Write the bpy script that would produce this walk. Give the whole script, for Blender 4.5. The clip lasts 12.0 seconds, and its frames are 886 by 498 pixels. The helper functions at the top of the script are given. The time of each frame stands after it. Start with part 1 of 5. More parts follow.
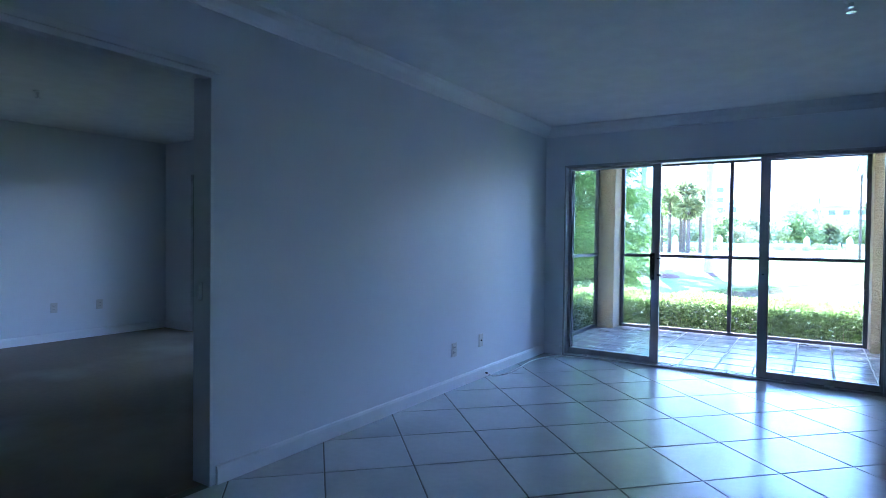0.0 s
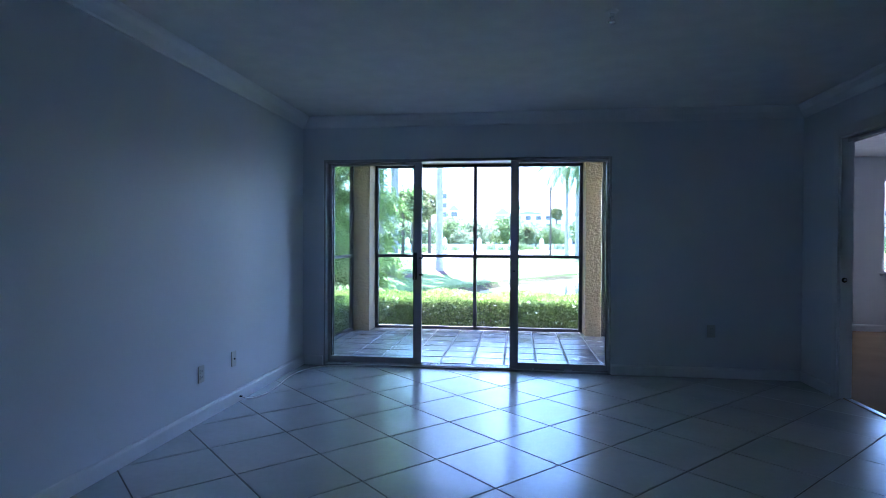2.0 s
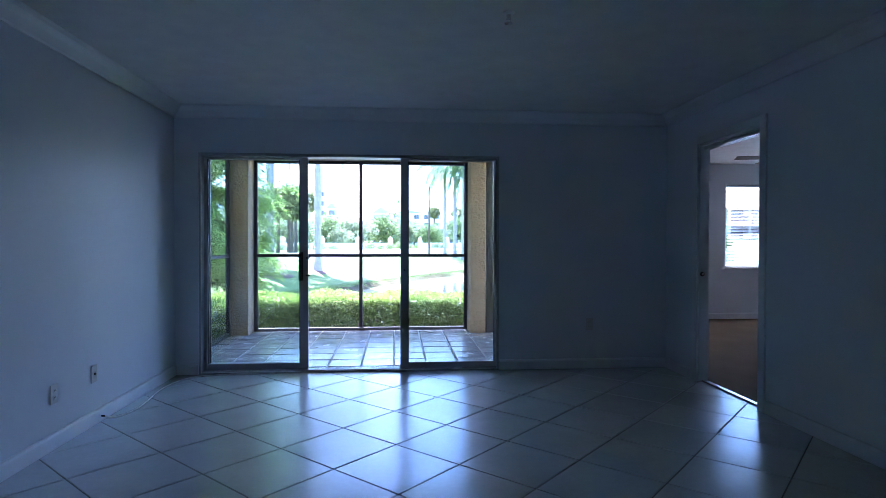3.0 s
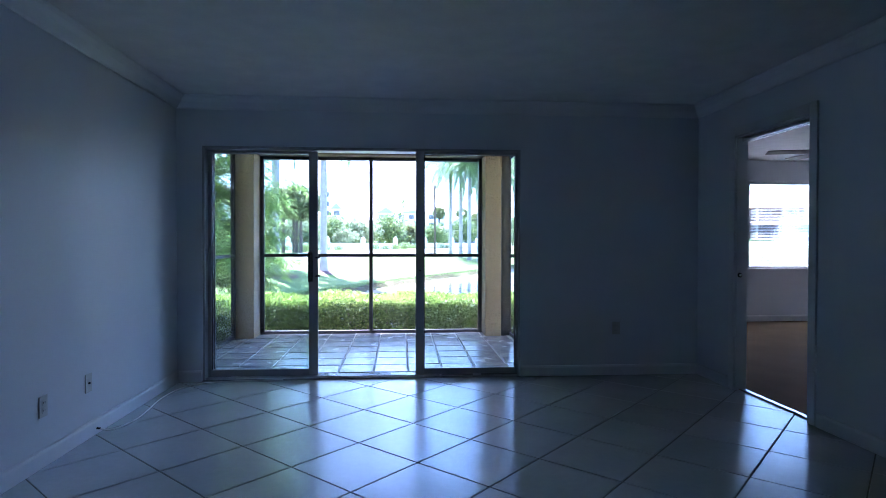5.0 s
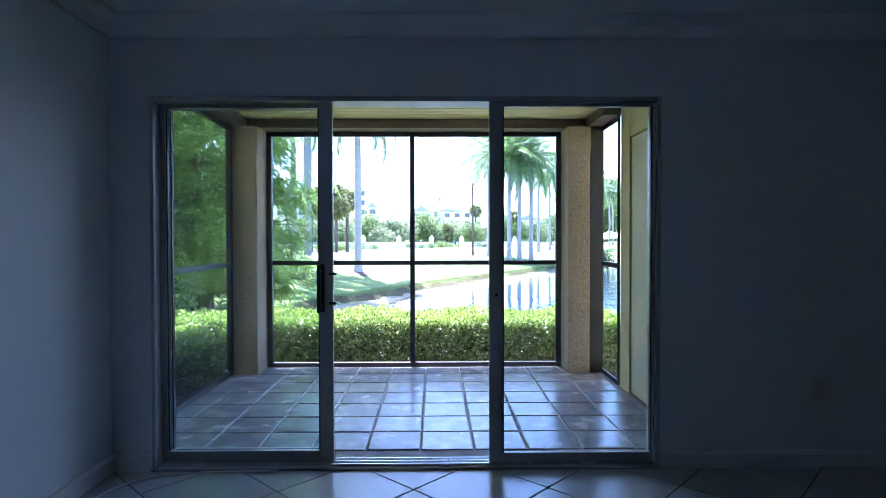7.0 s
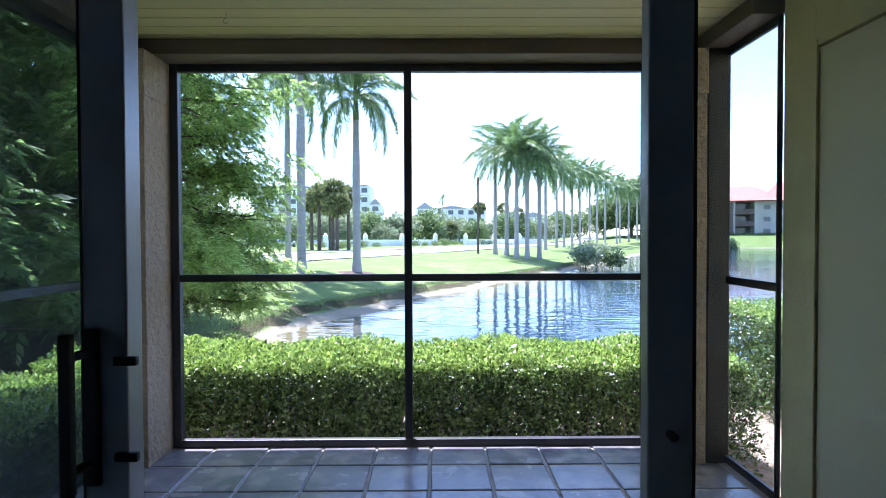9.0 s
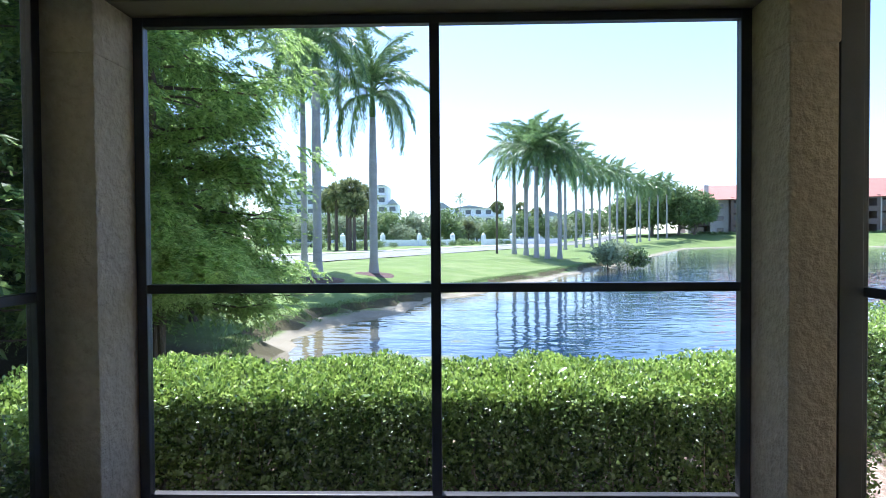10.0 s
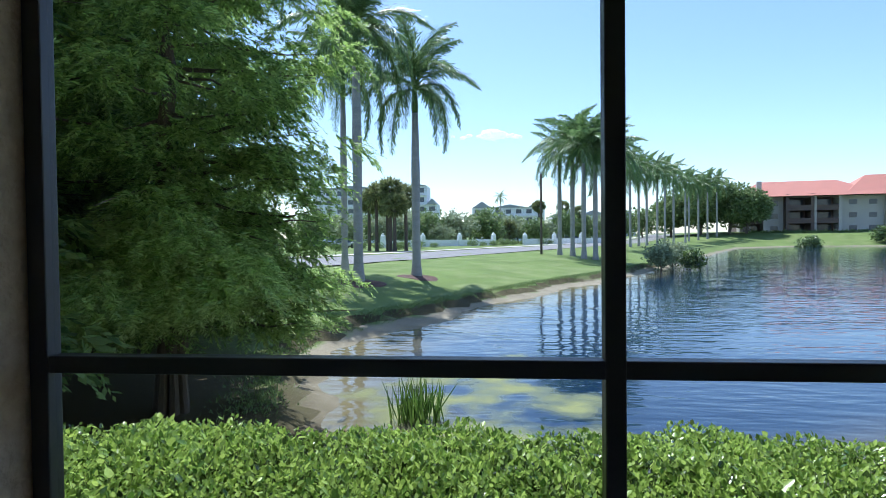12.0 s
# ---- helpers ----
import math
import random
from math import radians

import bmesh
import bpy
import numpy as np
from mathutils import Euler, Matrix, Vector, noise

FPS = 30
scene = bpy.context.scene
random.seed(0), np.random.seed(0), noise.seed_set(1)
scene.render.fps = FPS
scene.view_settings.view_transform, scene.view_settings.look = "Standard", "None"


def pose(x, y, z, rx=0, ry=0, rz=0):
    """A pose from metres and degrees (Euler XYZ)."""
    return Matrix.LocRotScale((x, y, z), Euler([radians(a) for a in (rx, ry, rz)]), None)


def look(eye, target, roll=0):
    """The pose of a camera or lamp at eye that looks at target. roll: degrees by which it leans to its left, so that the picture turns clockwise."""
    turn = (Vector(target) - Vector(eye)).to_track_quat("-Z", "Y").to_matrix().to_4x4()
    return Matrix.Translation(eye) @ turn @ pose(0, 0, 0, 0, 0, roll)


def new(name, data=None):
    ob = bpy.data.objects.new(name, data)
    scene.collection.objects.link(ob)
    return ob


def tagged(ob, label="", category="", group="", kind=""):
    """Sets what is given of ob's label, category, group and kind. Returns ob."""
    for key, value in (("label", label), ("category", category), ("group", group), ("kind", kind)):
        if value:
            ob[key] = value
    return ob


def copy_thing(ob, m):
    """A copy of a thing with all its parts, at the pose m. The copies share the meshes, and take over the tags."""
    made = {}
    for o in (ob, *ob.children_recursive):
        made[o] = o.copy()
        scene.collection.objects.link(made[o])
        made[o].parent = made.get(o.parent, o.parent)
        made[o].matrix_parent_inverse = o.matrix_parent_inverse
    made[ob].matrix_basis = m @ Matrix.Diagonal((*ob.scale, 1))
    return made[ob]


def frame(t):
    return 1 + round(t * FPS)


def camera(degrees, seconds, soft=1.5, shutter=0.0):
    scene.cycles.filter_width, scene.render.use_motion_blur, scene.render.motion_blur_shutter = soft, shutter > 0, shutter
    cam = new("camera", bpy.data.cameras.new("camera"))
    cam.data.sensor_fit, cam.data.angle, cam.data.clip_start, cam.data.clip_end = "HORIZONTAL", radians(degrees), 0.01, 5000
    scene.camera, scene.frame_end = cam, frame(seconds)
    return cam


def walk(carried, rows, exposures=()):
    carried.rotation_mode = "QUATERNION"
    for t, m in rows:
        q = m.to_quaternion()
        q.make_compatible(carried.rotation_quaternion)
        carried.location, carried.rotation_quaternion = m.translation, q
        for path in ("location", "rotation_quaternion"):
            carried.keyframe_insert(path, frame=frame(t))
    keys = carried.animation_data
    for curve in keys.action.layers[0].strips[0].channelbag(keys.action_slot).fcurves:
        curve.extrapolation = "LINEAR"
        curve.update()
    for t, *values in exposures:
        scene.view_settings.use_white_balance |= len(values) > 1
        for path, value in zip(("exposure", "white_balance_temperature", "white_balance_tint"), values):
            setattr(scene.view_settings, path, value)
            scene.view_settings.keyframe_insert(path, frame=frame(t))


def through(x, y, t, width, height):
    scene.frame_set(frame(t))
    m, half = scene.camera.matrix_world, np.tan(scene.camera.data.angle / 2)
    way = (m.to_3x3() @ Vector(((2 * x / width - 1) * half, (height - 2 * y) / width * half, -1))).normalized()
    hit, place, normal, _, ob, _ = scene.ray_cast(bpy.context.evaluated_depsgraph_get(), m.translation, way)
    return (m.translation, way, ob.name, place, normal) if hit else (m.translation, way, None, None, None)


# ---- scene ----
cam = camera(75.7, 12.0, soft=0.7)
PATH = [
    (0, (0.394, 0.417, 1.261), (-0.703, 2.088, 1.22), 0.7),
    (0.5, (0.23, 0.481, 1.257), (-0.659, 2.272, 1.221), 0.5),
    (1, (0.098, 0.532, 1.232), (-0.558, 2.421, 1.206), 0.4),
    (1.5, (0.051, 0.643, 1.228), (-0.398, 2.592, 1.203), 0.4),
    (2, (0.017, 0.792, 1.235), (-0.241, 2.775, 1.211), 0.3),
    (2.5, (-0.036, 0.846, 1.242), (-0.097, 2.845, 1.217), 0.1),
    (3, (-0.097, 0.879, 1.235), (0.069, 2.872, 1.208), 0.1),
    (3.2, (-0.082, 0.867, 1.258), (0.133, 2.856, 1.229), 0.3),
    (5, (-0.19, 1.202, 1.221), (-0.04, 3.196, 1.195), 0.1),
    (5.5, (-0.233, 1.58, 1.219), (-0.159, 3.578, 1.192), 0.1),
    (6, (-0.254, 2.118, 1.207), (-0.198, 4.117, 1.18), -0.1),
    (6.5, (-0.323, 2.642, 1.249), (-0.282, 4.641, 1.218), -0.0),
    (6.7, (-0.343, 2.849, 1.264), (-0.31, 4.848, 1.233), -0.0),
    (8.5, (-0.358, 4.885, 1.263), (-0.343, 6.885, 1.223), -0.3),
    (9, (-0.39, 5.40, 1.284), (-0.376, 7.40, 1.243), -0.2),
    (9.5, (-0.448, 5.80, 1.267), (-0.449, 7.80, 1.227), -0.4),
    (10, (-0.482, 6.184, 1.28), (-0.528, 8.183, 1.239), -0.4),
    (10.5, (-0.514, 6.503, 1.277), (-0.615, 8.5, 1.239), -0.4),
    (11, (-0.59, 6.825, 1.306), (-0.709, 8.821, 1.266), -0.4),
    (11.5, (-0.688, 7.252, 1.315), (-0.837, 9.246, 1.276), -0.5),
    (12, (-0.858, 7.585, 1.349), (-1.04, 9.577, 1.308), -0.6),
]
EXPOSURES = [
    (0.0, 4.3, 4800, 25), (1.0, 3.85, 4900, 26), (2.0, 3.6, 4980, 26), (3.0, 3.5, 5050, 27), (5.0, 3.36, 5100, 27), (6.5, 3.22, 5250, 26),
    (8.5, 2.2, 5400, 24), (9.0, 1.97, 5400, 22), (9.5, 1.75, 5400, 18), (10.5, 1.3, 5500, 14), (11.5, 0.88, 5550, 11), (12.0, 0.7, 5550, 10),
]
walk(cam, [(t, look(eye, target, roll)) for t, eye, target, roll in PATH], EXPOSURES)

# ---- sky and sun ----
SUN_DIR = Vector((-0.40, 0.92, 0.0)).normalized()
SUN_EL = 61.0
world = bpy.data.worlds.new("sky")
scene.world = world
world.use_nodes = True
wn = world.node_tree.nodes
sky = wn.new("ShaderNodeTexSky")
sky.sky_type = "NISHITA"
sky.sun_disc = False
sky.sun_elevation = radians(SUN_EL)
sky.sun_rotation = math.atan2(SUN_DIR.x, SUN_DIR.y)
sky.air_density, sky.dust_density, sky.ozone_density = 1.0, 0.5, 2.0
wn["Background"].inputs["Strength"].default_value = 0.15
world.node_tree.links.new(sky.outputs["Color"], wn["Background"].inputs["Color"])
sun_data = bpy.data.lights.new("sun", "SUN")
sun_data.energy, sun_data.angle, sun_data.color = 5.0, radians(0.53), (1.0, 0.95, 0.87)
sun = new("sun", sun_data)
to_sun = SUN_DIR * math.cos(radians(SUN_EL)) + Vector((0, 0, math.sin(radians(SUN_EL))))
sun.matrix_world = look(to_sun * 40, (0, 0, 0))


# ---- materials ----
def material(name, color, rough=0.6, metal=0.0, vary=0.12, scale=3.0, fine=60.0, bump=0.1, spec=0.5,
             random_piece=0.0, second=None, second_scale=1.5, second_cut=(0.5, 0.65), stretch=(1, 1, 1), rough_vary=0.1, bump_dist=0.004):
    """Base colour varied at two scales, a second colour in patches, fine relief."""
    m = bpy.data.materials.new(name)
    m.use_nodes = True
    n, l = m.node_tree.nodes, m.node_tree.links
    b = n["Principled BSDF"]
    tc = n.new("ShaderNodeNewGeometry")
    mp = n.new("ShaderNodeMapping")
    mp.inputs["Scale"].default_value = stretch
    l.new(tc.outputs["Position"], mp.inputs["Vector"])
    big, small = n.new("ShaderNodeTexNoise"), n.new("ShaderNodeTexNoise")
    big.inputs["Scale"].default_value, big.inputs["Detail"].default_value = scale, 4
    small.inputs["Scale"].default_value, small.inputs["Detail"].default_value = fine, 3
    l.new(mp.outputs[0], big.inputs["Vector"]), l.new(mp.outputs[0], small.inputs["Vector"])
    add = n.new("ShaderNodeMath")
    add.operation = "MULTIPLY_ADD"
    add.inputs[1].default_value = 0.4
    l.new(small.outputs["Fac"], add.inputs[0]), l.new(big.outputs["Fac"], add.inputs[2])
    rng = n.new("ShaderNodeMapRange")
    rng.inputs["From Min"].default_value, rng.inputs["From Max"].default_value = 0.4, 1.0
    rng.inputs["To Min"].default_value, rng.inputs["To Max"].default_value = 1 - vary, 1 + vary
    l.new(add.outputs[0], rng.inputs["Value"])
    value = rng.outputs[0]
    if random_piece:
        src = n.new("ShaderNodeObjectInfo").outputs["Random"]
        r2 = n.new("ShaderNodeMapRange")
        r2.inputs["To Min"].default_value, r2.inputs["To Max"].default_value = 1 - random_piece, 1 + random_piece
        l.new(src, r2.inputs["Value"])
        mul = n.new("ShaderNodeMath")
        mul.operation = "MULTIPLY"
        l.new(value, mul.inputs[0]), l.new(r2.outputs[0], mul.inputs[1])
        value = mul.outputs[0]
    hsv = n.new("ShaderNodeHueSaturation")
    hsv.inputs["Color"].default_value = (*color, 1)
    l.new(value, hsv.inputs["Value"])
    out = hsv.outputs[0]
    if second:
        pn = n.new("ShaderNodeTexNoise")
        pn.inputs["Scale"].default_value, pn.inputs["Detail"].default_value = second_scale, 6
        l.new(mp.outputs[0], pn.inputs["Vector"])
        pr = n.new("ShaderNodeMapRange")
        pr.inputs["From Min"].default_value, pr.inputs["From Max"].default_value = second_cut
        l.new(pn.outputs["Fac"], pr.inputs["Value"])
        mix = n.new("ShaderNodeMix")
        mix.data_type = "RGBA"
        mix.inputs["B"].default_value = (*second, 1)
        l.new(pr.outputs[0], mix.inputs["Factor"]), l.new(out, mix.inputs["A"])
        out = mix.outputs["Result"]
    l.new(out, b.inputs["Base Color"])
    b.inputs["Metallic"].default_value = metal
    b.inputs["Specular IOR Level"].default_value = spec
    rr = n.new("ShaderNodeMapRange")
    rr.inputs["To Min"].default_value, rr.inputs["To Max"].default_value = max(0.02, rough - rough_vary), min(1, rough + rough_vary)
    l.new(big.outputs["Fac"], rr.inputs["Value"]), l.new(rr.outputs[0], b.inputs["Roughness"])
    if bump:
        bp = n.new("ShaderNodeBump")
        bp.inputs["Strength"].default_value, bp.inputs["Distance"].default_value = bump, bump_dist
        l.new(add.outputs[0], bp.inputs["Height"]), l.new(bp.outputs[0], b.inputs["Normal"])
    return m


def leaf_material(name, dark, light, through=0.35, gloss=0.45, spec=0.4):
    """Leaves: each leaf between two greens, light shining through in part."""
    m = bpy.data.materials.new(name)
    m.use_nodes = True
    n, l = m.node_tree.nodes, m.node_tree.links
    b = n["Principled BSDF"]
    geo = n.new("ShaderNodeNewGeometry")
    mix = n.new("ShaderNodeMix")
    mix.data_type = "RGBA"
    mix.inputs["A"].default_value, mix.inputs["B"].default_value = (*dark, 1), (*light, 1)
    l.new(geo.outputs["Random Per Island"], mix.inputs["Factor"])
    l.new(mix.outputs["Result"], b.inputs["Base Color"])
    b.inputs["Roughness"].default_value, b.inputs["Specular IOR Level"].default_value = gloss, spec
    tr = n.new("ShaderNodeBsdfTranslucent")
    hs = n.new("ShaderNodeHueSaturation")
    hs.inputs["Value"].default_value, hs.inputs["Hue"].default_value = 1.6, 0.492
    l.new(mix.outputs["Result"], hs.inputs["Color"]), l.new(hs.outputs[0], tr.inputs["Color"])
    ms = n.new("ShaderNodeMixShader")
    ms.inputs[0].default_value = through
    l.new(b.outputs[0], ms.inputs[1]), l.new(tr.outputs[0], ms.inputs[2])
    l.new(ms.outputs[0], n["Material Output"].inputs["Surface"])
    return m


def clear_material(name, tint, gloss_rough=0.02, weave=0.0, color=(0.03, 0.03, 0.03)):
    """A pane: clear with a Fresnel sheen, or a woven insect screen of which a part is thread."""
    m = bpy.data.materials.new(name)
    m.use_nodes = True
    n, l = m.node_tree.nodes, m.node_tree.links
    n.remove(n["Principled BSDF"])
    tp = n.new("ShaderNodeBsdfTransparent")
    tp.inputs["Color"].default_value = (*tint, 1)
    ms = n.new("ShaderNodeMixShader")
    l.new(tp.outputs[0], ms.inputs[1])
    if weave:
        d = n.new("ShaderNodeBsdfDiffuse")
        d.inputs["Color"].default_value = (*color, 1)
        ms.inputs[0].default_value = weave
        l.new(d.outputs[0], ms.inputs[2])
    else:
        g = n.new("ShaderNodeBsdfGlossy")
        g.inputs["Roughness"].default_value = gloss_rough
        fr = n.new("ShaderNodeFresnel")
        fr.inputs["IOR"].default_value = 1.45
        l.new(fr.outputs[0], ms.inputs[0]), l.new(g.outputs[0], ms.inputs[2])
    l.new(ms.outputs[0], n["Material Output"].inputs["Surface"])
    return m


M_WALL = material("painted_wall", (0.79, 0.81, 0.83), 0.5, vary=0.04, scale=1.2, fine=180, bump=0.12, spec=0.35)
M_CEIL = material("textured_ceiling", (0.84, 0.84, 0.82), 0.9, vary=0.06, scale=6, fine=70, bump=0.6, bump_dist=0.006)
M_TRIM = material("white_trim_paint", (0.82, 0.83, 0.83), 0.35, vary=0.04, scale=4, fine=40, bump=0.05)
M_TILE = material("glazed_floor_tile", (0.58, 0.57, 0.54), 0.22, vary=0.10, scale=2.2, fine=26, bump=0.18, random_piece=0.06, rough_vary=0.05, bump_dist=0.003, spec=0.5)
M_GROUT = material("dark_grout", (0.15, 0.135, 0.12), 0.9, vary=0.2, scale=9, fine=120)
M_CONCRETE = material("bare_concrete_floor", (0.22, 0.175, 0.125), 0.6, vary=0.25, scale=0.9, fine=22, bump=0.2, second=(0.33, 0.28, 0.21), second_scale=0.8, second_cut=(0.52, 0.68))
M_CARPET = material("tan_carpet", (0.36, 0.25, 0.15), 0.95, vary=0.14, scale=2.5, fine=240, bump=0.6, spec=0.1)
M_ALU = material("bronze_aluminium", (0.055, 0.055, 0.06), 0.42, metal=0.25, vary=0.15, scale=6, fine=80, bump=0.05)
M_DOORALU = material("grey_anodised_frame", (0.46, 0.46, 0.46), 0.38, metal=0.3, vary=0.1, scale=5, fine=90, bump=0.05)
M_METAL = material("bare_aluminium", (0.72, 0.72, 0.72), 0.25, metal=1.0, vary=0.08, scale=8, fine=90, bump=0.03)
M_BRASS = material("brass", (0.45, 0.30, 0.11), 0.3, metal=1.0, vary=0.1, scale=12, fine=90, bump=0.03)
M_BLACK = material("black_plastic", (0.02, 0.02, 0.022), 0.4, vary=0.1, scale=10, fine=90, bump=0.05)
M_PLATE = material("ivory_plastic", (0.66, 0.65, 0.60), 0.4, vary=0.04, scale=12, fine=90, bump=0.03)
M_STUCCO = material("peach_stucco", (0.45, 0.355, 0.26), 0.9, vary=0.14, scale=22, fine=48, bump=0.9, bump_dist=0.026, spec=0.2)
M_STUCCO_Y = material("cream_stucco", (0.72, 0.62, 0.35), 0.88, vary=0.10, scale=9, fine=60, bump=0.8, bump_dist=0.012, spec=0.2)
M_CLOSET = material("cream_painted_panel", (0.70, 0.62, 0.40), 0.6, vary=0.06, scale=2, fine=90, bump=0.1)
M_BEAM = material("brown_painted_beam", (0.15, 0.115, 0.09), 0.6, vary=0.12, scale=4, fine=60, bump=0.15)
M_PLANK = material("cream_ceiling_boards", (0.70, 0.62, 0.31), 0.55, vary=0.10, scale=1.6, fine=30, bump=0.12, stretch=(0.4, 4, 1))
M_PAVER = material("sealed_clay_paver", (0.235, 0.235, 0.27), 0.24, vary=0.3, scale=5, fine=30, bump=0.35, random_piece=0.16, rough_vary=0.12, bump_dist=0.006, second=(0.36, 0.35, 0.36), second_scale=6)
M_PGROUT = material("pale_mortar", (0.34, 0.33, 0.34), 0.85, vary=0.25, scale=14, fine=80, bump=0.4)
M_FROST = material("frosted_glass_bowl", (0.75, 0.72, 0.66), 0.35, vary=0.05, scale=14, fine=60, bump=0.05)
M_GLASS = clear_material("door_glass", (0.93, 0.96, 0.96))
M_WINGLASS = clear_material("window_glass", (0.93, 0.96, 0.96))
M_SCREEN = clear_material("insect_screen", (1, 1, 1), weave=0.10, color=(0.10, 0.10, 0.10))
M_BLIND = material("white_blind_slat", (0.78, 0.79, 0.80), 0.4, vary=0.03, scale=9, fine=50, bump=0.02)
M_CABLE = material("white_cable", (0.86, 0.85, 0.80), 0.5, vary=0.06, scale=20, fine=90, bump=0.02)
M_MULCH = material("wood_chip_mulch", (0.30, 0.22, 0.16), 0.95, vary=0.4, scale=9, fine=45, bump=1.0, bump_dist=0.03, second=(0.52, 0.45, 0.38), second_scale=30)
M_REDMULCH = material("red_mulch", (0.10, 0.055, 0.042), 0.95, vary=0.35, scale=5, fine=35, bump=1.0, bump_dist=0.03)
M_ROAD = material("sunlit_asphalt", (0.20, 0.195, 0.19), 0.85, vary=0.12, scale=0.3, fine=9, bump=0.2)
M_BARK = material("grey_brown_bark", (0.12, 0.095, 0.075), 0.9, vary=0.35, scale=5, fine=28, bump=1.0, bump_dist=0.03, stretch=(3, 3, 0.5))
M_PALMTRUNK = material("pale_palm_trunk", (0.38, 0.36, 0.34), 0.85, vary=0.2, scale=1.2, fine=7, bump=0.6, bump_dist=0.02, stretch=(0.6, 0.6, 3))
M_SHAFT = material("green_crownshaft", (0.10, 0.17, 0.045), 0.45, vary=0.15, scale=2, fine=10, bump=0.1)
M_TWIG = material("bare_twig", (0.28, 0.22, 0.16), 0.85, vary=0.2, scale=9, fine=50, bump=0.3)
# hedge sun and shade put into colour: darker side leaves, bright top leaves
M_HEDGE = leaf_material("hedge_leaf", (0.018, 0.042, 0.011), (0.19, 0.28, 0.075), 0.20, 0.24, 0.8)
M_HEDGETOP = leaf_material("sun_toned_hedge_leaf", (0.06, 0.14, 0.02), (0.48, 0.64, 0.15), 0.28, 0.30, 0.6)
M_CYPRESS = leaf_material("feathery_foliage", (0.07, 0.14, 0.033), (0.38, 0.53, 0.16), 0.55, 0.5, 0.3)
# lighter copy of the cypress foliage, with sunlight put into the green
M_LITCYPRESS = leaf_material("sun_toned_feathery_foliage", (0.20, 0.31, 0.09), (0.56, 0.69, 0.29), 0.58, 0.45, 0.35)
# darker copy of the cypress foliage: the grove's shade is in its colour
M_GROVE = leaf_material("shade_toned_foliage", (0.045, 0.095, 0.03), (0.27, 0.39, 0.13), 0.48, 0.5, 0.3)
M_PALM = leaf_material("palm_leaf", (0.05, 0.11, 0.035), (0.26, 0.38, 0.15), 0.33, 0.30, 0.6)
M_SABAL = leaf_material("fan_palm_leaf", (0.09, 0.12, 0.045), (0.30, 0.33, 0.14), 0.25, 0.5, 0.3)
M_FARLEAF = leaf_material("far_tree_leaf", (0.075, 0.125, 0.042), (0.25, 0.33, 0.13), 0.3, 0.6, 0.2)
M_PALEBUSH = leaf_material("silvery_bush_leaf", (0.18, 0.22, 0.12), (0.34, 0.40, 0.25), 0.3, 0.6, 0.2)
M_REED = leaf_material("reed_blade", (0.05, 0.11, 0.02), (0.12, 0.2, 0.04), 0.4, 0.5, 0.3)
M_WHITE = material("white_stucco", (0.84, 0.85, 0.87), 0.8, vary=0.05, scale=0.4, fine=6, bump=0.1)
M_TAN = material("tan_stucco", (0.55, 0.51, 0.46), 0.85, vary=0.07, scale=0.5, fine=6, bump=0.1)
M_BROWNWALL = material("dark_brown_wall", (0.14, 0.10, 0.085), 0.85, vary=0.1, scale=0.5, fine=6, bump=0.1)
M_REDROOF = material("red_barrel_tile_roof", (0.50, 0.20, 0.145), 0.8, vary=0.18, scale=0.6, fine=5, bump=0.5, bump_dist=0.05)
M_GREYROOF = material("grey_metal_roof", (0.34, 0.36, 0.40), 0.6, vary=0.08, scale=0.4, fine=4, bump=0.1)
M_DARKGLASS = material("dark_window_glass", (0.09, 0.105, 0.13), 0.12, vary=0.2, scale=0.5, fine=4, bump=0.0)
M_CARPAINT = material("silver_car_paint", (0.45, 0.46, 0.48), 0.3, metal=0.4, vary=0.05, scale=2, fine=20, bump=0.0)
M_SPRAY = material("white_water_spray", (0.85, 0.88, 0.9), 0.4, vary=0.05, scale=2, fine=20, bump=0.0)


